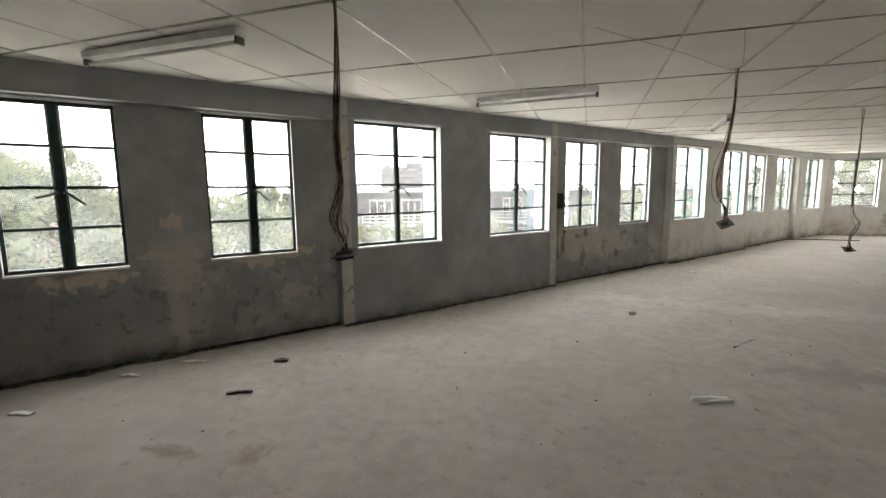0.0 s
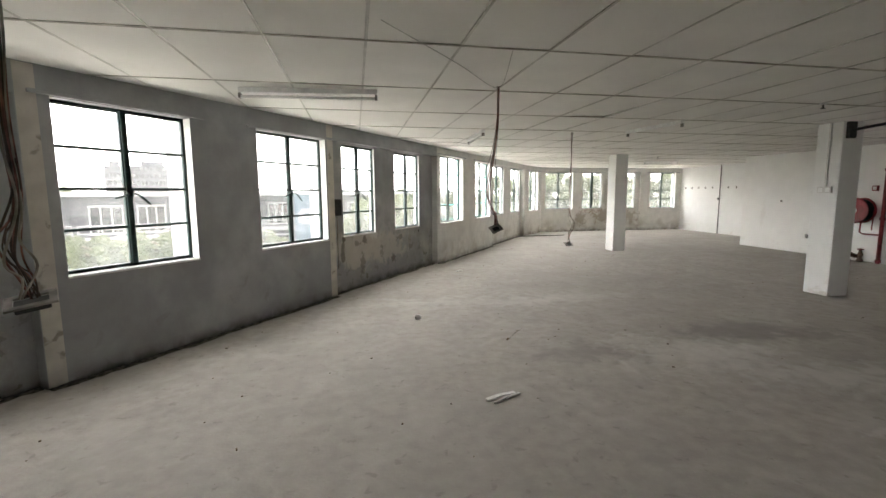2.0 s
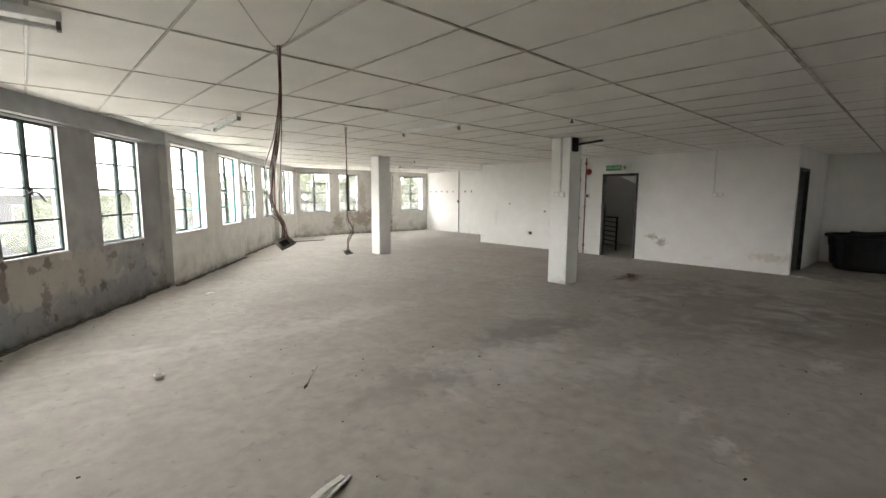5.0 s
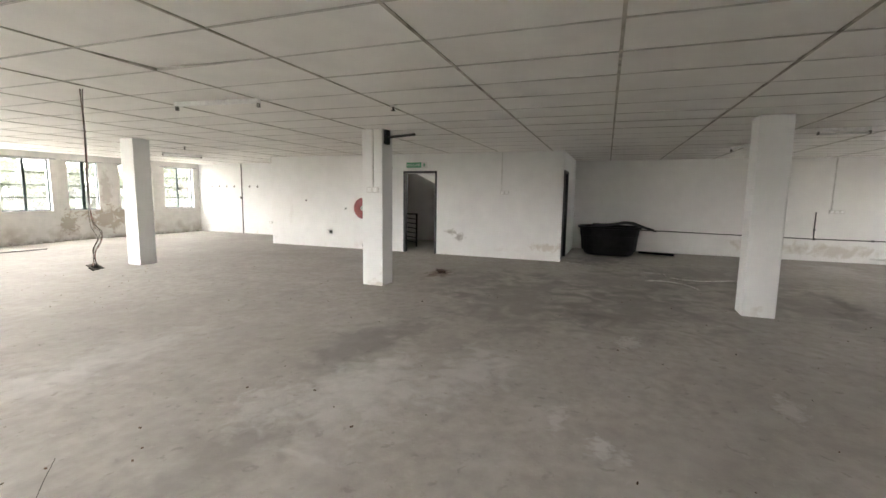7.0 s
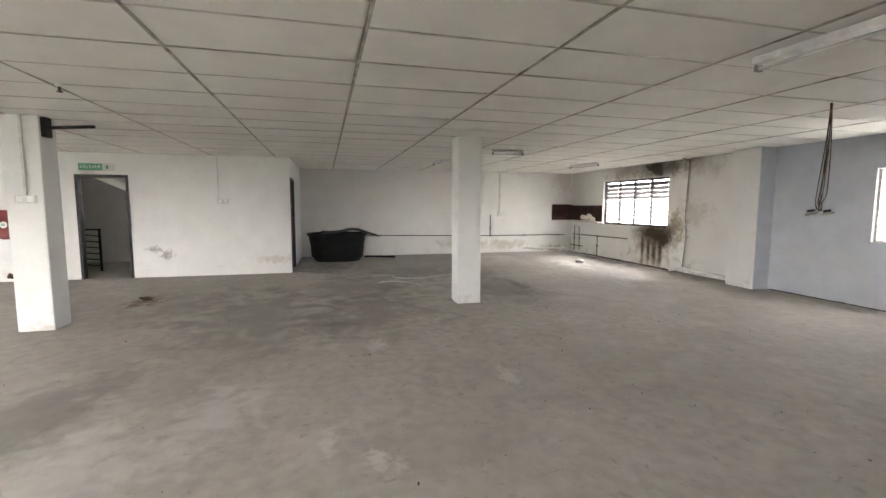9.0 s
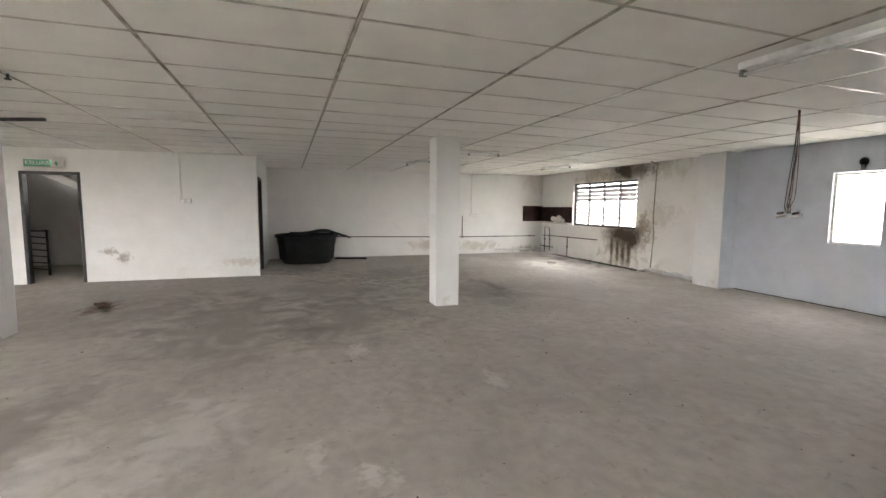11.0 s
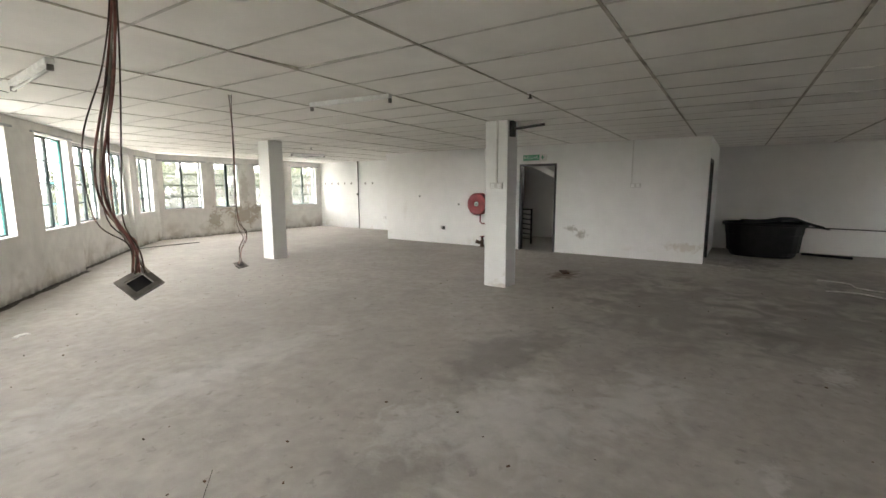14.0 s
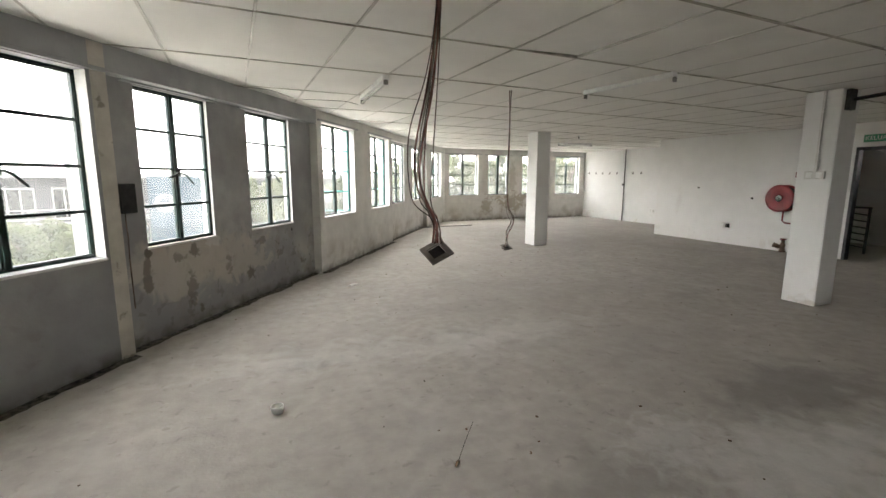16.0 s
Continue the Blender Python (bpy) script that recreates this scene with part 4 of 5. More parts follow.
# T bracket on the column
br = thing("steel_bracket", pose(6.43, 5.739, 2.33), "black steel T bracket fixed to a column", "bracket")
bm = bmesh.new()
box(bm, -0.12, -0.05, -0.11, 0.0, 0.0, 0.11, bevel=0.004)
part("plate", bm, BLACKIRON, br)
bm = bmesh.new()
tube(bm, [(-0.05, -0.05, 0.0), (-0.05, -0.50, 0.03)], 0.02, 8)
part("arm", bm, BLACKIRON, br)

# broken switch box at the pilaster edge, with its loose cable
sb = thing("broken_switch_box", street_pose(5.46, FLUSH, 1.3), "charred black switch box with a loose cable", "switch box")
bm = bmesh.new()
box(bm, -0.06, 0.0, -0.12, 0.005, 0.06, 0.12, bevel=0.006)
box(bm, 0.0, 0.0, -0.12, 0.14, 0.118, 0.12, bevel=0.008)
part("box", bm, BLACKIRON, sb)
bm = bmesh.new()
tube(bm, [(0.012, -0.005, -0.12), (0.006, -0.012, -0.2), (0.014, -0.01, -0.33), (0.008, -0.008, -0.45), (0.012, -0.006, -0.9)], 0.005, 6)
part("cable", bm, CABLEDARK, sb)


# ---- fluorescent battens ----
def batten(x0, y0, x1, y1, tube_on=True, wide=0.06, label="white fluorescent batten lamp under the ceiling"):
    ln = math.hypot(x1 - x0, y1 - y0)
    l = thing("ceiling_lamp", pose(x0, y0, CEIL, 0, 0, math.degrees(math.atan2(y1 - y0, x1 - x0))), label, "lamp", "battens on the ceiling")
    bm = bmesh.new()
    box(bm, 0.004, -wide / 2, -0.052, ln - 0.004, wide / 2, -0.006, bevel=0.006)
    part("body", bm, LAMPWHITE, l)
    for x in (0.0, ln - 0.03):
        bm = bmesh.new()
        box(bm, x, -wide * 0.36, -0.098, x + 0.022, wide * 0.36, -0.0525, bevel=0.004)
        part("end_cap", bm, LAMPGREY, l)
    if tube_on:
        bm = bmesh.new()
        tube(bm, [(0.022, 0, -0.082), (ln - 0.022, 0, -0.082)], 0.013, 12)
        part("fluorescent_tube", bm, TUBEGLASS, l, "unlit white glass tube", True)
    return l


batten(-3.42, 2.36, -2.08, 2.37, wide=0.09)
batten(-1.30, 4.90, -0.06, 4.82, wide=0.07)
batten(1.57, 7.18, 1.63, 8.41)
batten(3.97, 5.95, 3.84, 7.03, False, 0.055, "thin white batten without its tube")
batten(8.3, 13.24, 9.3, 13.04)
batten(1.55, -0.30, 2.82, -0.24, wide=0.08)
batten(7.95, -0.80, 7.95, -0.20)
batten(9.45, -3.3, 10.4, -3.12)
batten(9.5, 0.05, 10.3, 0.36, False, 0.05, "rusty batten without its tube")


# ---- ceiling fittings ----
def sprinkler(x, y):
    s = thing("ceiling_sensor", pose(x, y, CEIL + 0.002), "small dark sensor under the ceiling", "sensor", "ceiling sensors")
    bm = bmesh.new()
    lathe(bm, [(0.034, 0), (0.034, -0.012), (0.022, -0.018)], None, 14)
    part("base", bm, LAMPWHITE, s)
    bm = bmesh.new()
    lathe(bm, [(0.010, -0.018), (0.010, -0.050), (0.022, -0.054), (0.022, -0.062)], None, 10)
    part("head", bm, GREYPIPE, s)


for x, y in ((4.76, 4.76), (7.5, 11.45)):
    sprinkler(x, y)


# ---- hanging cables ----
def strand(name, pts, r, mat, parent, label=""):
    """A smooth cable through the given points."""
    pts = [Vector(p) for p in pts]
    fine = []
    for i in range(len(pts) - 1):
        p0, p1, p2, p3 = pts[max(i - 1, 0)], pts[i], pts[i + 1], pts[min(i + 2, len(pts) - 1)]
        for s in range(6):
            t = s / 6
            fine.append(0.5 * (2 * p1 + (p2 - p0) * t + (2 * p0 - 5 * p1 + 4 * p2 - p3) * t * t + (3 * p1 - p0 - 3 * p2 + p3) * t ** 3))
    fine.append(pts[-1])
    bm = bmesh.new()
    tube(bm, fine, r, 6)
    return part(name, bm, mat, parent, label, True)


def face_plate(parent, m, w=0.16, h=0.16, mat=GALV):
    """A floor box lid: a square plate with a dark square hole."""
    pl = new("plate")
    pl.parent, pl.matrix_local = parent, m
    bm = bmesh.new()
    t = 0.022
    for q in ((-w / 2, -h / 2, w / 2, -h / 2 + t), (-w / 2, h / 2 - t, w / 2, h / 2), (-w / 2, -h / 2 + t, -w / 2 + t, h / 2 - t), (w / 2 - t, -h / 2 + t, w / 2, h / 2 - t)):
        box(bm, q[0], q[1], -0.004, q[2], q[3], 0.004)
    part("rim", bm, mat, pl)
    bm = bmesh.new()
    box(bm, -w / 2 + t, -h / 2 + t, -0.03, w / 2 - t, h / 2 - t, -0.004, bevel=0.004)
    part("box", bm, BLACKIRON, pl)


def hanging(name, x, y, z_end, seed, n, spread, sway, label):
    """A bunch of cables from the ceiling to z_end; sway gives (height, dx, dy) of the bunch."""
    rng = random.Random(seed)
    h = thing(name, pose(x, y, 0), label, "cables", "hanging cables")
    mats = [CABLEDARK, CABLERED, CABLEDARK, CABLEGREY, CABLEDARK, CABLERED]
    for i in range(n):
        a = rng.uniform(0, 6.28)
        out = spread * (0.25 + 0.65 * rng.random())
        pts = [(rng.uniform(-0.012, 0.012), rng.uniform(-0.012, 0.012), CEIL + 0.02)]
        for z, dx, dy, open_ in sway:
            w = open_ * out
            pts.append((dx + w * math.cos(a) + rng.uniform(-0.006, 0.006), dy + w * math.sin(a) + rng.uniform(-0.006, 0.006), z + rng.uniform(-0.04, 0.04)))
        pts.append((sway[-1][1] + rng.uniform(-0.03, 0.03), sway[-1][2] + rng.uniform(-0.03, 0.03), z_end))
        strand("cable", pts, rng.choice((0.0025, 0.003, 0.004)), mats[i % 6], h)
    return h


ca = hanging("hanging_cables", -1.34, 2.22, 1.15, 3, 12, 0.045, [(2.1, 0.0, 0.0, 0.25), (1.75, -0.015, -0.005, 0.35), (1.5, 0.0, -0.005, 0.3), (1.32, -0.035, -0.02, 0.8), (1.22, 0.0, 0.0, 0.6)],
             "bunch of brown and black cables hanging to a floor box lid")
face_plate(ca, pose(0.0, 0.0, 1.14, 14, -8, 30), 0.14, 0.11)
cb = hanging("hanging_cables", 1.02, 4.58, 1.2, 8, 8, 0.14, [(2.15, 0.0, 0.0, 0.15), (1.85, -0.02, 0.0, 0.5), (1.6, -0.05, 0.01, 1.0), (1.42, -0.05, 0.015, 0.8), (1.28, -0.01, 0.0, 0.25)],
             "bunch of tangled cables hanging to a tilted square plate")
face_plate(cb, Matrix.Translation((-0.01, 0.0, 1.165)) @ pose(0, 0, 0, 40, 0, -28) @ pose(0, 0, 0, 0, 0, 38), 0.108, 0.104)
cc = hanging("hanging_cables", 3.11, 7.42, 0.66, 11, 6, 0.05, [(2.0, 0.0, 0.0, 0.1), (1.5, -0.01, 0.0, 0.2), (1.15, 0.0, 0.0, 0.4), (0.98, 0.06, -0.03, 0.9), (0.82, 0.0, 0.0, 0.4)],
             "thin bunch of cables hanging to a small plate")
face_plate(cc, Matrix.Translation((0, 0, 0.655)) @ pose(0, 0, 0, 30, 0, 20), 0.14, 0.10)
cd = hanging("hanging_cables", 3.74, -2.19, 1.41, 21, 9, 0.06, [(2.1, 0.0, 0.0, 0.4), (1.8, 0.01, 0.01, 0.7), (1.6, 0.02, 0.015, 0.9), (1.48, 0.03, 0.02, 0.6)],
             "bunch of red and dark cables hanging to white sockets")
for dx, dy in ((0.075, 0.045), (-0.03, -0.025)):
    pl = new("socket_plate")
    pl.parent, pl.matrix_local = cd, Matrix.Translation((dx, dy, 1.39)) @ pose(0, 0, 0, 15, 12, 40)
    bm = bmesh.new()
    box(bm, -0.05, -0.04, -0.012, 0.05, 0.04, 0.0, bevel=0.003)
    part("plate", bm, WHITEPLASTIC, pl)
    bm = bmesh.new()
    box(bm, -0.03, -0.025, 0.0, 0.03, 0.025, 0.03, bevel=0.003)
    part("terminal", bm, BLACKIRON, pl)


wire = thing("ceiling_wire", Matrix.Identity(4), "thin grey wire strung slackly under the ceiling boards", "wire")
strand("wire", [(-0.09, 3.12, CEIL - 0.006), (0.49, 3.85, CEIL - 0.012), (1.02, 4.58, CEIL - 0.006), (0.80, 3.51, CEIL - 0.008)], 0.0022, CABLEPALE, wire)

for pts in (((0.1, 8.29), (0.33, 8.36), (0.58, 8.48), (0.91, 8.86), (1.25, 8.91), (1.51, 8.83), (1.75, 9.1)), ((-3.58, 3.46), (-3.23, 3.51), (-3.24, 3.89), (-2.75, 4.2), (-2.4, 4.72))):
    edge_wire = thing("ceiling_wire", Matrix.Identity(4), "thin dark wire sagging along the edge of the ceiling", "wire", "wires under the ceiling")
    strand("wire", [(x, y, CEIL - 0.004 - 0.010 * (k % 2)) for k, (x, y) in enumerate(pts)], 0.0032, CABLEDARK, edge_wire)

# ---- tank by the back wall ----
tank = thing("water_tank", pose(12.38, 2.5, 0, 0, 0, -90) @ Matrix.Scale(1.2, 4), "black oblong polythene tank with a crumpled cover", "tank")
bm = bmesh.new()


def rounded_ring(bm, a, b, r, z, n=6):
    out = []
    for cx, cy, start in ((a - r, b - r, 0), (-(a - r), b - r, 90), (-(a - r), -(b - r), 180), (a - r, -(b - r), 270)):
        for i in range(n):
            t = radians(start + 90 * i / (n - 1))
            out.append(bm.verts.new((cx + r * math.cos(t), cy + r * math.sin(t), z)))
    return out


levels = [(0.47, 0.33, 0.30, 0.0), (0.50, 0.36, 0.32, 0.03), (0.535, 0.39, 0.34, 0.20), (0.545, 0.40, 0.34, 0.21), (0.575, 0.43, 0.36, 0.40), (0.585, 0.44, 0.36, 0.41), (0.60, 0.46, 0.37, 0.56),
          (0.64, 0.50, 0.40, 0.565), (0.64, 0.50, 0.40, 0.605), (0.59, 0.45, 0.36, 0.605), (0.55, 0.41, 0.34, 0.10)]
rings = [rounded_ring(bm, *l) for l in levels]
for a, b in zip(rings, rings[1:]):
    for i in range(len(a)):
        bm.faces.new((a[i], a[(i + 1) % len(a)], b[(i + 1) % len(b)], b[i]))
bm.faces.new(rings[0][::-1])
bm.faces.new(rings[-1])
part("body", bm, BLACKPLASTIC, tank)
bm = bmesh.new()
nx, ny = 22, 12
gv = []
for i in range(nx + 1):
    col = []
    for j in range(ny + 1):
        x, y = -0.36 + 1.26 * i / nx, -0.50 + 0.98 * j / ny
        lift = 0.05 * math.exp(-((x - 0.30) / 0.34) ** 2) + 0.02 * math.sin(6 * x + 2 * y) * math.cos(3 * y) + 0.05 * noise.noise(Vector((3 * x, 3 * y, 1)))
        droop = max(0.0, x - 0.5) * 0.22
        col.append(bm.verts.new((x, y * (1 - 0.25 * max(0, x - 0.4)), 0.615 + max(-0.01, lift) - droop)))
    gv.append(col)
for i in range(nx):
    for j in range(ny):
        bm.faces.new((gv[i][j], gv[i + 1][j], gv[i + 1][j + 1], gv[i][j + 1]))
r = bmesh.ops.solidify(bm, geom=bm.faces[:], thickness=0.012)
part("cover", bm, BLACKPLASTIC, tank, "crumpled black plastic cover", True)


# ---- pipes along the back and south walls ----
def pipe(name, pts, r, mat, label, clips=()):
    p = thing(name, pose(0, 0, 0), label, "pipe")
    bm = bmesh.new()
    tube(bm, pts, r, 8)
    part("pipe", bm, mat, p, "", True)
    for c in clips:
        bm = bmesh.new()
        box(bm, c[0] - 0.022, c[1] - 0.022, c[2] - 0.022, c[0] + 0.022, c[1] + 0.022, c[2] + 0.022, bevel=0.005)
        part("clip", bm, mat, p)
    return p


pipe("water_pipe", [(13.27, 3.3, 0.60), (13.27, 1.5, 0.585), (13.27, -2.0, 0.53), (13.27, -4.6, 0.53)], 0.012, GREYPIPE, "thin dark water pipe along the back wall", [(13.27, y, 0.53) for y in (-4.4, -2.1, -3.2)])
pipe("water_pipe", [(13.27, -2.08, 0.5), (13.27, -2.08, 1.17)], 0.013, GREYPIPE, "short dark upright pipe on the wall", [(13.27, -2.08, 0.75)])
pipe("water_pipe", [(13.15, -4.82, 0.56), (10.4, -4.82, 0.60)], 0.014, GREYPIPE, "dark water pipe along the stained wall", [(11.75, -4.82, 0.58)])
pipe("water_pipe", [(11.75, -4.81, 0.02), (11.75, -4.81, 0.58)], 0.013, GREYPIPE, "short dark upright pipe below the window", [(11.75, -4.81, 0.3)])
pipe("water_pipe", [(13.0, -4.8, 0.05), (13.0, -4.8, 0.85), (12.7, -4.78, 0.80), (12.7, -4.8, 0.1)], 0.013, GREYPIPE, "bent dark water pipes in the corner", [(13.0, -4.8, 0.45), (12.7, -4.8, 0.45)])
pipe("water_pipe", [(13.25, -4.79, 0.22), (12.5, -4.79, 0.22)], 0.013, GREYPIPE, "short dark pipe across the corner pipes", [(13.0, -4.79, 0.22)])
pipe("waste_pipe", [(13.26, -3.2, 0.12), (13.26, -4.75, 0.10)], 0.025, WHITEPLASTIC, "white waste pipe low on the wall", [(13.26, -3.2, 0.12)])
pipe("waste_pipe", [(8.62, -4.60, 0.034), (8.46, -4.79, 0.10), (7.07, -4.80, 0.07)], 0.03, WHITEPLASTIC, "white plastic waste pipe lying along the wall", [(8.46, -4.79, 0.10)])
pipe("loose_cable", [(8.30, -4.55, 2.445), (8.39, -4.80, 2.43), (8.43, -4.832, 2.3), (8.47, -4.834, 1.3), (8.44, -4.834, 0.7), (8.48, -4.83, 0.1)], 0.0095, CABLEGREY, "dusty loose cable down the white wall")
pipe("scrap_pipe", [(12.9, 1.75, 0.025), (12.6, 0.95, 0.03)], 0.03, BLACKPLASTIC, "short black pipe lying on the floor")

# brown splash board and the ledge below it
bm = bmesh.new()
box(bm, 13.28, -4.846, 1.0, 13.297, -4.15, 1.49, bevel=0.003)
board = tagged(part("splash_board", bm, BROWNBOARD), "dark brown board on the wall above the ledge", "board")
bm = bmesh.new()
box(bm, 11.6, -4.847, 1.0, 13.278, -4.83, 1.46, bevel=0.003)
tagged(part("splash_board", bm, BROWNBOARD), "long dark brown board beside the louvre window", "board")
bm = bmesh.new()
box(bm, 11.6, -4.829, 0.955, 13.27, -4.70, 0.995, bevel=0.006)
tagged(part("ledge", bm, RUBBLE), "narrow pale plaster ledge under the brown board", "ledge", kind="structure")
rb = thing("plaster_rubble", pose(12.25, -4.765, 0.995), "heap of pale broken plaster on the ledge", "rubble")
rng = random.Random(9)
for i in range(9):
    bm = bmesh.new()
    bmesh.ops.create_icosphere(bm, subdivisions=2, radius=1)
    s = rng.uniform(0.05, 0.1)
    for v in bm.verts:
        v.co = v.co * (1 + 0.5 * noise.noise(v.co * 1.7 + Vector((i * 3, 0, 0))))
    x = rng.uniform(-0.38, 0.38)
    bmesh.ops.transform(bm, matrix=Matrix.Translation((x, rng.uniform(-0.01, 0.02), 0.04 + max(0, 0.16 - abs(x) * 0.4) * rng.random())) @ Matrix.Diagonal((s * 1.5, 0.05, s, 1)), verts=bm.verts[:])
    part("lump", bm, RUBBLE, rb)

# ---- louvre window and the plain south window ----
lw = empty("window_19", pose(11.58, -4.85, 0.94, 0, 0, 180), "dark framed louvre window with glass blades", "window", kind="structure")
W_, H_ = 2.55, 1.18
for q in ((0, 0.05, 0, 0.04, 0.12, H_), (W_ - 0.04, 0.05, 0, W_, 0.12, H_), (0.04, 0.05, 0, W_ - 0.04, 0.12, 0.04), (0.04, 0.05, H_ - 0.05, W_ - 0.04, 0.12, H_)):
    bm = bmesh.new()
    box(bm, *q, bevel=0.004)
    part("window_frame", bm, DARKFRAME, lw)
for c in range(4):
    x0 = 0.04 + c * (W_ - 0.08) / 4
    x1 = 0.04 + (c + 1) * (W_ - 0.08) / 4
    if c:
        bm = bmesh.new()
        box(bm, x0 - 0.02, 0.05, 0.04, x0 + 0.02, 0.12, H_ - 0.05, bevel=0.003)
        part("mullion", bm, DARKFRAME, lw)
    for k in range(10):
        z = 0.06 + (k + 0.5) * (H_ - 0.13) / 10
        tilt_ = 68 if k < 6 else 48
        bm = bmesh.new()
        box(bm, x0 + 0.03, -0.055, -0.003, x1 - 0.03, 0.055, 0.003)
        bl = part("pane", bm, LOUVREGLASS if k < 6 else GRIMY, lw)
        bl.matrix_local = Matrix.Translation((0, 0.085, z)) @ pose(0, 0, 0, tilt_, 0, 0)
        bl.visible_shadow = False
        bm = bmesh.new()
        box(bm, x0 + 0.03, -0.078, -0.006, x1 - 0.03, -0.0555, 0.006)
        ed = part("blade_edge", bm, GREYPIPE, lw, "grimy lower edge of a glass blade")
        ed.matrix_local = Matrix.Translation((0, 0.085, z)) @ pose(0, 0, 0, tilt_, 0, 0)
        for xe in (x0 + 0.022, x1 - 0.022):
            bm = bmesh.new()
            box(bm, xe - 0.014, -0.05, -0.012, xe + 0.014, 0.05, 0.012)
            cl = part("blade_clip", bm, GREYPIPE, lw)
            cl.matrix_local = Matrix.Translation((0, 0.085, z)) @ pose(0, 0, 0, tilt_, 0, 0)
sw = empty("window_20", pose(5.0, -4.85, 0.95, 0, 0, 180), "narrow window with a yellowed louvre frame", "window", kind="structure")
for q in ((0, 0.04, 0, 0.04, 0.1, 1.03), (0.63, 0.04, 0, 0.67, 0.1, 1.03), (0.04, 0.04, 0, 0.63, 0.1, 0.03), (0.04, 0.04, 1.0, 0.63, 0.1, 1.03)):
    bm = bmesh.new()
    box(bm, *q, bevel=0.004)
    part("window_frame", bm, RUBBLE, sw)
for k in range(9):
    bm = bmesh.new()
    box(bm, 0.05, -0.05, -0.003, 0.62, 0.05, 0.003)
    bl = part("pane", bm, LOUVREGLASS, sw)
    bl.matrix_local = Matrix.Translation((0, 0.075, 0.07 + k * 0.11)) @ pose(0, 0, 0, 30, 0, 0)
    bl.visible_shadow = False
vent = thing("wall_vent", pose(4.62, -4.849, 2.12, 0, 0, 180), "small dark fitting above the window", "vent")
bm = bmesh.new()
lathe(bm, [(0.05, 0.0), (0.06, 0.02), (0.045, 0.05), (0.02, 0.06)], toy, 14)
part("cap", bm, BLACKIRON, vent)
bm = bmesh.new()
box(bm, -0.02, -0.05, -0.12, 0.02, 0.0, -0.02, bevel=0.004)
part("stem", bm, GALV, vent)

# ---- litter on the floor ----
cup = thing("plastic_pipe_socket", pose(0.38, 5.69, 0) @ Matrix.Scale(0.8, 4), "short white plastic pipe socket on the floor", "pipe fitting")
bm = bmesh.new()
lathe(bm, [(0.042, 0.0), (0.042, 0.022), (0.050, 0.024), (0.050, 0.055), (0.044, 0.056), (0.040, 0.03), (0.036, 0.004)], None, 24)
part("socket", bm, WHITEPLASTIC, cup, "", True)


def strip(x0, y0, x1, y1, wide, mat, label, name="plastic_strip", high=0.012):
    ln = math.hypot(x1 - x0, y1 - y0)
    s = thing(name, pose(x0, y0, 0, 0, 0, math.degrees(math.atan2(y1 - y0, x1 - x0))), label, "litter", "litter on the floor")
    bm = bmesh.new()
    n = 5
    lo = [[bm.verts.new((ln * i / n, side * wide / 2, h + (0.008 * math.sin(2.5 * i) ** 2 if h else 0))) for i in range(n + 1)] for side in (-1, 1) for h in (0.001, high)]
    for i in range(n):
        for a, b in ((0, 1), (1, 3), (3, 2), (2, 0)):
            bm.faces.new((lo[a][i], lo[a][i + 1], lo[b][i + 1], lo[b][i]))
    for i in (0, n):
        bm.faces.new((lo[0][i], lo[1][i], lo[3][i], lo[2][i]))
    bmesh.ops.recalc_face_normals(bm, faces=bm.faces[:])
    part("strip", bm, mat, s)


strip(0.63, 3.49, 0.87, 3.57, 0.035, WHITEPLASTIC, "white plastic strip lying on the floor")
strip(0.67, 3.43, 0.90, 3.55, 0.015, WHITEPLASTIC, "narrow white plastic strip lying on the floor")
strip(-3.75, 1.83, -3.60, 1.87, 0.04, WHITEPLASTIC, "white scrap of plastic on the floor")
strip(-3.65, 2.52, -3.52, 2.56, 0.03, RUBBLE, "pale scrap of plaster on the floor")
strip(-3.45, 2.90, -3.25, 2.97, 0.03, RUBBLE, "pale flake of paint by the wall")
strip(-2.58, 2.53, -2.42, 2.62, 0.025, RUST, "rusty scrap of wire on the floor")
strip(-2.68, 3.18, -2.58, 3.22, 0.04, RUST, "dark chip on the floor")
strip(1.2, 4.76, 1.47, 5.1, 0.003, CABLEDARK, "thin dark wire lying on the floor", "wire_scrap", 0.003)
strip(1.19, 4.75, 1.22, 4.78, 0.012, RUST, "rusty chip on the floor")
strip(4.9, 15.2, 6.7, 15.3, 0.03, GREYPIPE, "long thin grey batten by the far wall", "metal_batten", 0.02)
strip(10.36, -3.55, 10.50, -3.44, 0.10, WHITEPLASTIC, "crumpled white paper on the floor", "paper_scrap", 0.07)
strip(1.5, 8.83, 1.62, 8.9, 0.05, WHITEPLASTIC, "white flake on the floor")
strip(7.85, 5.35, 8.1, 5.5, 0.12, RUST, "small heap of brown dirt on the floor", "dirt_heap", 0.02)
rng = random.Random(17)
bm = bmesh.new()
for i in range(420):
    x, y = rng.uniform(-3.2, 8.5), rng.uniform(-2.5, 13)
    if DY * x - DX * y < FLUSH + 0.15:
        continue
    s = rng.choice((0.003, 0.005, 0.006, 0.009))
    r = bmesh.ops.create_cube(bm, size=1, matrix=Matrix.Translation((x, y, s * 0.35)) @ pose(0, 0, 0, 0, 0, rng.uniform(0, 180)) @ Matrix.Diagonal((s * rng.uniform(1, 2.4), s, s * 0.7, 1)))
tagged(part("floor_grit", bm, RUST), "scattered dark grit and chips on the concrete", "grit", kind="stuff")

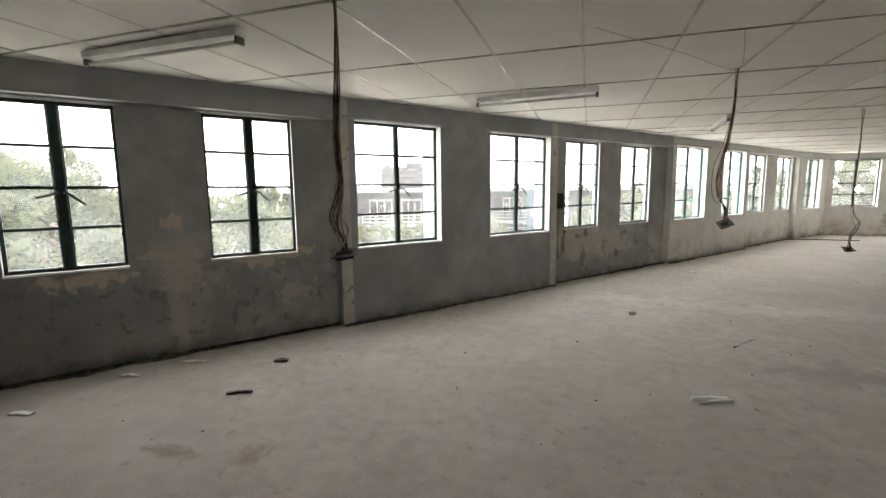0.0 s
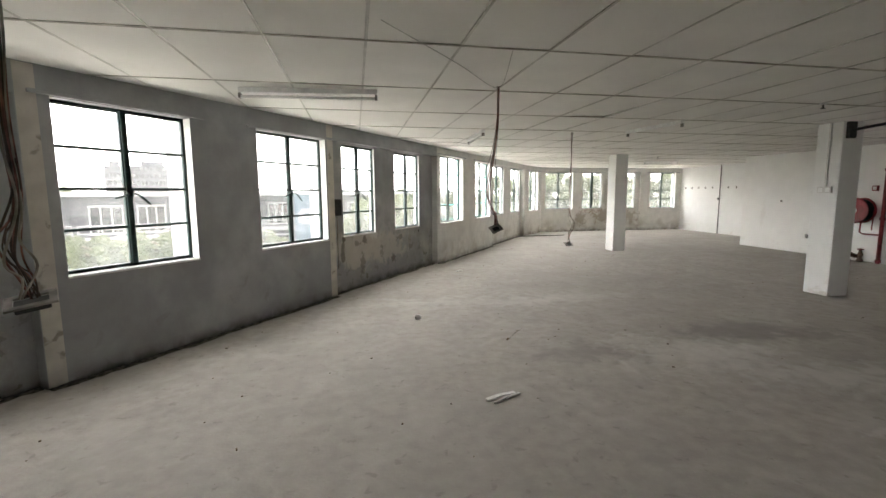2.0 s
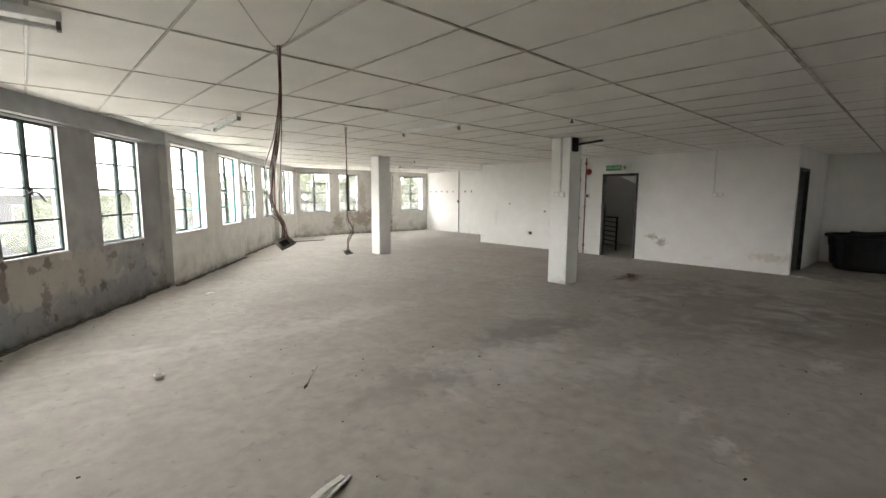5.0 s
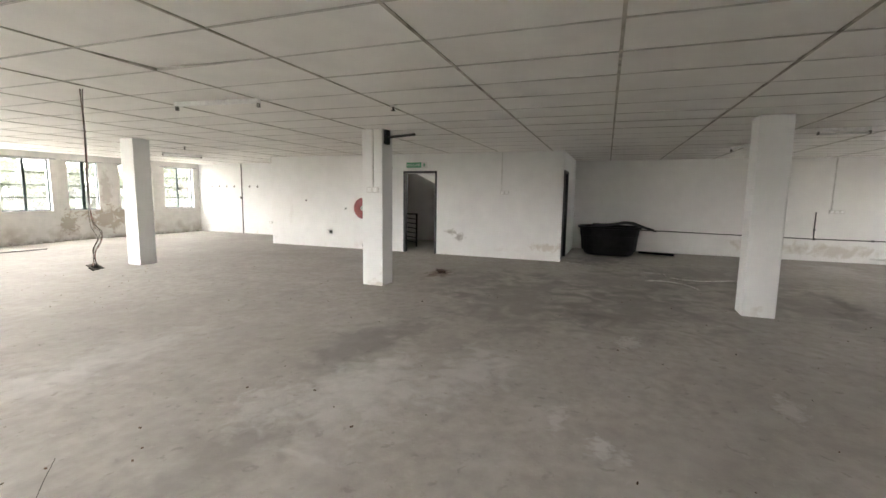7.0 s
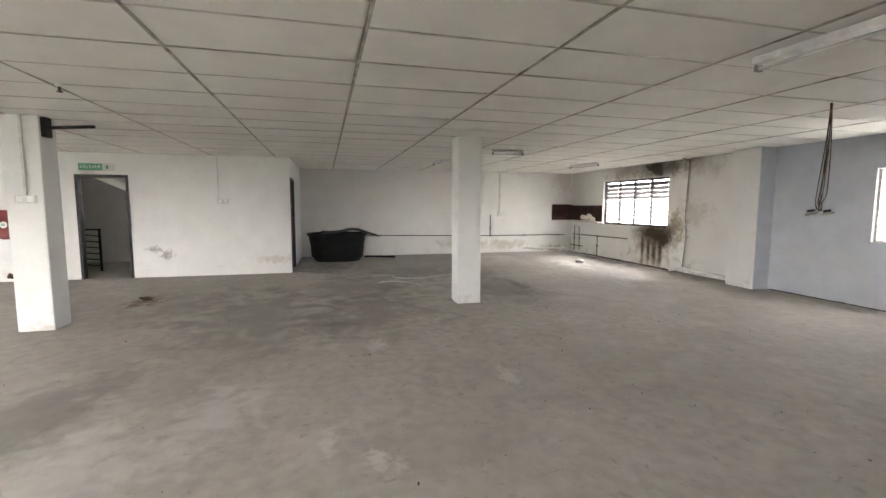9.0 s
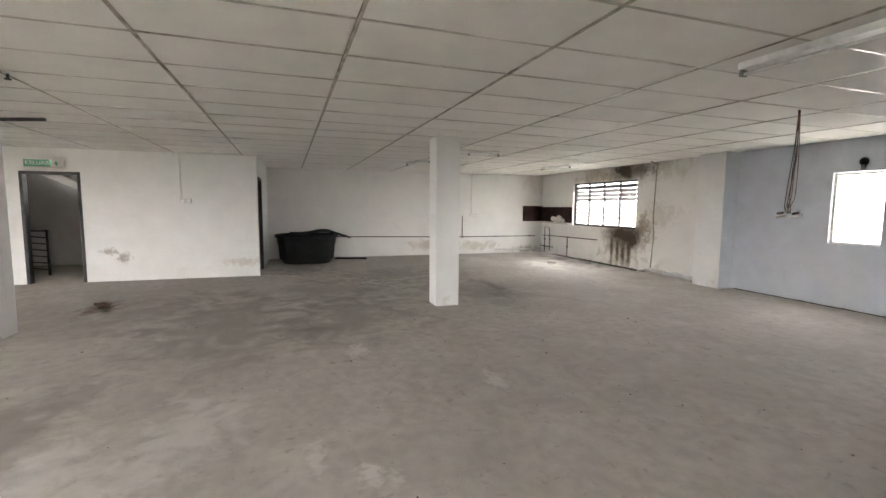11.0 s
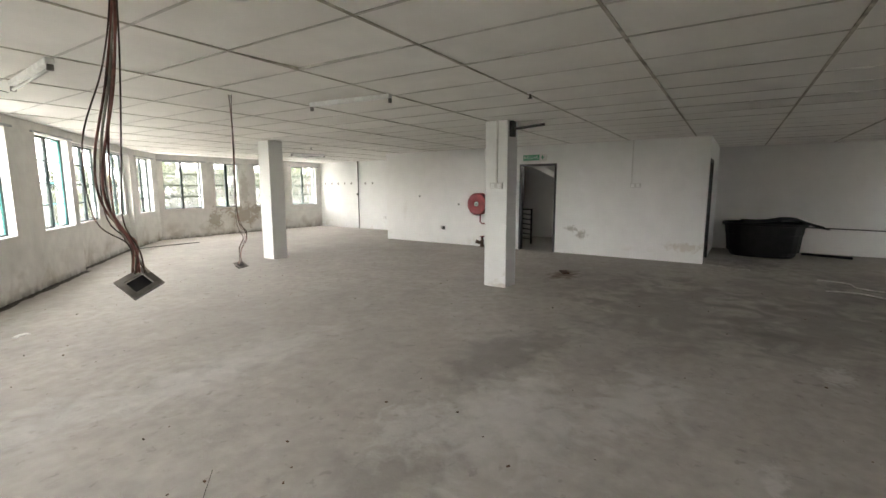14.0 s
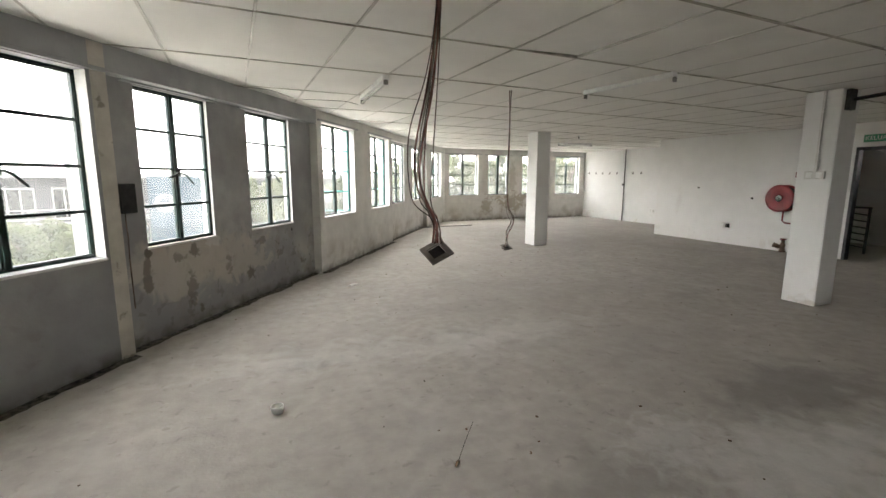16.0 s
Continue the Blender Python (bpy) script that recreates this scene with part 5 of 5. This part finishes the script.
def dirt_shade_drift(a, b, at, label):
    """A low uneven ridge along the foot of a wall, its dark colour standing for dirt and corner shade; at(s, out, z)
    gives places along it.
    """
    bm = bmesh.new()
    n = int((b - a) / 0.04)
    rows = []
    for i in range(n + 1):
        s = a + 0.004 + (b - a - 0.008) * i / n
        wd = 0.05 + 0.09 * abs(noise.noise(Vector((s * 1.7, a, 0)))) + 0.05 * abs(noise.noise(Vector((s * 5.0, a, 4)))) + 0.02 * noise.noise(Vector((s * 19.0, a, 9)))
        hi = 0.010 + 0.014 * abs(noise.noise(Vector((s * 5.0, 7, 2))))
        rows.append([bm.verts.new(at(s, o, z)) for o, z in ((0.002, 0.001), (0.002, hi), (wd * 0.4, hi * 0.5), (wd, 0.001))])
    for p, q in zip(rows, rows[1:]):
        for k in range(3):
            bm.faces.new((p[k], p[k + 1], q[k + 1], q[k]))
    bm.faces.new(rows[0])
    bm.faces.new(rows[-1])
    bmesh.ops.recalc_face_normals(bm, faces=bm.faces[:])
    tagged(part("dirt_shade_drift", bm, DIRT_SHADE, None, "", True), label, "dirt", kind="stuff")


# dark ridges: swept dirt plus the shade where wall meets floor
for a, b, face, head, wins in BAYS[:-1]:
    dirt_shade_drift(a, b, lambda s, o, z: street(s, face + o, z), "dark ridge for dirt and foot shade along the window wall")
dirt_shade_drift(8.65, 12.6, lambda s, o, z: Vector((s, -4.85 + o * 1.3, z)), "dark ridge for dirt and shade at the foot of the sooty wall")
dirt_shade_drift(0.0, 6.45, lambda s, o, z: Vector((s, -4.85 + o * 0.4, z)), "thin line of dirt at the foot of the blue wall")

# white cords trailing over the floor
for pts in (((9.56, 1.81), (9.47, 1.45), (9.12, 1.37), (8.98, 0.9), (9.28, 0.3), (9.34, -0.1)), ((8.62, 1.80), (8.70, 1.47), (8.44, 1.16), (8.11, 1.04)), ((10.25, 3.40), (10.22, 3.15), (10.05, 2.95), (10.02, 2.70))):
    cord = thing("cord", Matrix.Identity(4), "dirty white cord trailing over the concrete floor", "cord", "cords on the floor")
    strand("cord", [(x, y, 0.010) for x, y in pts], 0.010, CABLEPALE, cord)

# ---- outside ----
GROUND = -5.2
for s, out in ((3.36, 0.28), (5.36, 0.15)):
    bm = bmesh.new()
    box(bm, 0.0, 0.001, GROUND, 0.24, out, 3.2)
    f = part("outer_fin", bm, FIN)
    f.matrix_world = street_pose(s, OUTER)
    tagged(f, "white rendered fin on the outer wall", "fin", kind="structure")


def make_tree(seed, high, wide):
    rng = random.Random(seed)
    tr = thing("tree", pose(0, 0, -200), "leafy green tree outside the windows", "tree", "trees outside")
    bm = bmesh.new()
    tube(bm, [(0, 0, 0), (0.1, 0.05, high * 0.25), (0.0, 0.15, high * 0.5), (0.1, 0.1, high * 0.8)], 0.18, 8)
    for i in range(7):
        a, z = rng.uniform(0, 6.28), high * rng.uniform(0.35, 0.7)
        tube(bm, [(0, 0.1, z), (wide * 0.3 * math.cos(a), wide * 0.3 * math.sin(a), z + 0.12 * high), (wide * 0.55 * math.cos(a), wide * 0.55 * math.sin(a), z + 0.2 * high)], 0.06, 6)
    part("trunk", bm, BARK, tr)
    verts, faces = [], []
    for c in range(66):
        a, u = rng.uniform(0, 6.28), rng.random() ** 0.6
        rr = wide * u
        cz = high * (0.32 + 0.62 * rng.random() * math.sqrt(max(0.05, 1 - 0.75 * u * u)))
        cx, cy = rr * math.cos(a), rr * math.sin(a)
        cr = rng.uniform(0.5, 1.0) * wide * 0.28
        for k in range(620):
            d = Vector((rng.gauss(0, 1), rng.gauss(0, 1), rng.gauss(0, 0.75)))
            d = d.normalized() * cr * rng.uniform(0.6, 1.05)
            p = Vector((cx, cy, cz)) + d
            u_ = Vector((rng.gauss(0, 1), rng.gauss(0, 1), rng.gauss(0, 1))).normalized()
            v_ = u_.cross(d.normalized() + Vector((0.01, 0.02, 0.03))).normalized()
            s = rng.uniform(0.05, 0.115)
            b = len(verts)
            verts += [p - u_ * s, p + v_ * s * 0.6, p + u_ * s, p - v_ * s * 0.6]
            faces.append((b, b + 1, b + 2, b + 3))
    me = bpy.data.meshes.new("crown")
    me.from_pydata(verts, [], faces)
    me.materials.append(LEAF)
    cr_ = new("crown", me)
    cr_.parent = tr
    return tr


kinds = [make_tree(2, 7.6, 2.6), make_tree(5, 6.8, 2.9), make_tree(8, 9.2, 3.3), make_tree(12, 2.3, 1.7), make_tree(15, 4.0, 2.2)]
rng = random.Random(4)
spots = []
for az in range(137, 170, 5):
    spots.append((az + rng.uniform(-1.5, 1.5), rng.uniform(15, 18), 1 if az < 150 else 0))
    spots.append((az + rng.uniform(-2, 2), rng.uniform(20, 26), 1 if az < 150 else 2))
for az in range(44, 92, 3):
    spots.append((az + rng.uniform(-1, 1), rng.uniform(38, 48), 2 if az < 74 else 1))
for az in range(90, 126, 3):
    spots.append((az + rng.uniform(-1, 1), rng.uniform(26, 38), 3))
spots += [(120, 57, 0), (123.5, 58, 1), (127, 50, 0), (131, 44, 0), (86, 60, 0)]
spots += [(az + rng.uniform(-1, 1), rng.uniform(36, 39), 4) for az in range(103, 128, 3)]
first = set()
for az, dist, kd in spots:
    x, y = dist * math.cos(radians(az)), dist * math.sin(radians(az))
    m = pose(x, y, GROUND, 0, 0, rng.uniform(0, 360))
    if kd not in first:
        kinds[kd].matrix_basis = m
        first.add(kd)
    else:
        copy_thing(kinds[kd], m)

# woods on the horizon
verts, faces = [], []
for i in range(2600):
    az = radians(rng.uniform(40, 170))
    dist = rng.uniform(110, 170)
    top = 5.5 + 2.5 * noise.noise(Vector((az * 9, 0, 3))) + 1.5 * noise.noise(Vector((az * 40, 5, 3)))
    p = Vector((dist * math.cos(az), dist * math.sin(az), GROUND + rng.random() ** 0.5 * top))
    u_ = Vector((rng.gauss(0, 1), rng.gauss(0, 1), rng.gauss(0, 1))).normalized() * rng.uniform(0.6, 1.4)
    v_ = u_.cross(Vector((0.3, 0.5, 0.8))).normalized() * rng.uniform(0.5, 1.1)
    b = len(verts)
    verts += [p - u_, p + v_, p + u_, p - v_]
    faces.append((b, b + 1, b + 2, b + 3))
me = bpy.data.meshes.new("far_woods")
me.from_pydata(verts, [], faces)
me.materials.append(LEAF)
tagged(new("far_woods", me), "hazy line of far woods", "woods", kind="stuff")


def make_house(m):
    h = thing("house", m, "grey two-storey terrace house with white trim", "house", "terrace houses")
    w, d, t = 6.8, 8.0, 6.6
    bm = bmesh.new()
    box(bm, 0, 0, 0, w, d, t)
    part("wall", bm, HOUSEGREY, h)
    bm = bmesh.new()
    box(bm, -0.15, -0.9, t, w + 0.15, d, t + 0.35)
    part("roof", bm, HOUSEWHITE, h)
    for x0, x1, z0, z1 in ((1.0, 3.2, 3.6, 5.9), (4.1, 6.1, 3.6, 5.9), (0.9, 3.4, 0.3, 2.6)):
        win = new("window")
        win.parent, win.matrix_local = h, Matrix.Translation((x0, -0.02, z0))
        ww, hh = x1 - x0, z1 - z0
        bm = bmesh.new()
        for k in range(4):
            xx = (ww - 0.09) * k / 3
            box(bm, xx, -0.06, 0, xx + 0.09, 0.03, hh)
        box(bm, 0, -0.055, hh - 0.14, ww, 0.025, hh)
        box(bm, 0, -0.055, 0, ww, 0.025, 0.14)
        part("frame", bm, HOUSEWHITE, win)
        bm = bmesh.new()
        box(bm, 0.05, -0.01, 0.05, ww - 0.05, 0.01, hh - 0.05)
        part("pane", bm, PANEDARK, win)
    bal = new("balcony")
    bal.parent = h
    bm = bmesh.new()
    box(bm, 0.3, -1.2, 3.1, 6.5, -0.001, 3.4)
    part("slab", bm, HOUSEWHITE, bal)
    bm = bmesh.new()
    for z in (3.75, 4.05, 4.35):
        box(bm, 0.3, -1.2, z, 6.5, -1.13, z + 0.07)
    for k in range(6):
        box(bm, 0.3 + k * 1.22, -1.2, 3.4, 0.38 + k * 1.22, -1.12, 4.42)
    part("rail", bm, HOUSEWHITE, bal)
    return h


first_house = None
for az, dist in ((124, 45), (115.5, 44.5), (107, 45), (99.0, 50), (89.6, 47), (81.0, 49)):
    x, y = dist * math.cos(radians(az)), dist * math.sin(radians(az))
    m = Matrix.Translation((x, y, GROUND)) @ pose(0, 0, 0, 0, 0, az - 90) @ Matrix.Translation((-3.4, 0, 0))
    if first_house is None:
        first_house = make_house(m)
    else:
        copy_thing(first_house, m)
x, y = 45 * math.cos(radians(97.4)), 45 * math.sin(radians(97.4))
pan = thing("blue_gable", Matrix.Translation((x, y, GROUND)) @ pose(0, 0, 0, 0, 0, 8.6), "blue painted gable wall with a pale round emblem", "wall")
bm = bmesh.new()
box(bm, -1.10, 0, 0, 2.6, 4, 6.7)
part("wall", bm, HOUSEBLUE, pan)
bm = bmesh.new()
for r0 in (0.40, 0.62):
    n = 24
    a_ = [[bm.verts.new((rr * math.cos(6.2832 * k / n), -0.03, 4.6 + rr * math.sin(6.2832 * k / n))) for k in range(n)] for rr in (r0, r0 + 0.12)]
    for k in range(n):
        bm.faces.new((a_[0][k], a_[0][(k + 1) % n], a_[1][(k + 1) % n], a_[1][k]))
box(bm, -0.36, -0.04, 4.52, 0.36, -0.025, 4.64)
bmesh.ops.solidify(bm, geom=[f for f in bm.faces if len(f.verts) == 4 and f.calc_area() < 0.1], thickness=0.01)
part("emblem", bm, HOUSEWHITE, pan, "pale ring emblem")


def tower(az, dist, wide, top, cols):
    x, y = dist * math.cos(radians(az)), dist * math.sin(radians(az))
    tw = thing("apartment_tower", Matrix.Translation((x, y, GROUND)) @ pose(0, 0, 0, 0, 0, az - 90), "pale grey apartment tower far off in haze", "tower", "far towers")
    bm = bmesh.new()
    box(bm, -wide / 2, 0, 0, wide / 2, 12, top - GROUND)
    part("wall", bm, TOWERGREY, tw)
    z = 2.0
    while z < top - GROUND - 2:
        for k in range(cols):
            bm = bmesh.new()
            xx = -wide / 2 + 0.5 + k * (wide - 0.5) / cols
            box(bm, xx, -0.15, z, xx + (wide - 0.5) / cols - 0.55, 0.05, z + 1.7)
            part("window", bm, PANEDARK, tw)
        z += 3.0
    bm = bmesh.new()
    box(bm, -wide / 4, 2, top - GROUND, wide / 4, 8, top - GROUND + 2)
    part("roof_house", bm, TOWERGREY, tw)


tower(116.2, 230, 7.2, 13.4, 5)
tower(112.9, 235, 16.5, 14.0, 10)

for k, (z, d) in enumerate(((3.0, 14.0), (3.5, 14.2), (4.0, 14.4), (4.6, 14.1))):
    ln = thing("power_line", Matrix.Identity(4), "thin black power line crossing outside the windows", "power line", "power lines outside")
    a, c = street(-16, OUTER - d), street(9, OUTER - d - 6)
    strand("wire", [a + (c - a) * f + Vector((0, 0, z - 1.2 * math.sin(math.pi * f) - 0.5 * f)) for f in (0, 0.2, 0.4, 0.6, 0.8, 1)], 0.022, BLACKIRON, ln)

# ground plane, extra pale so that it works as a reflector for the rooms
bm = bmesh.new()
bmesh.ops.create_grid(bm, x_segments=8, y_segments=8, size=900)
ground = part("ground", bm, OUTGROUND)
ground.location = (0, 0, -5.2)
tagged(ground, "ground far below, made pale to bounce daylight onto the ceiling", "ground", kind="structure")
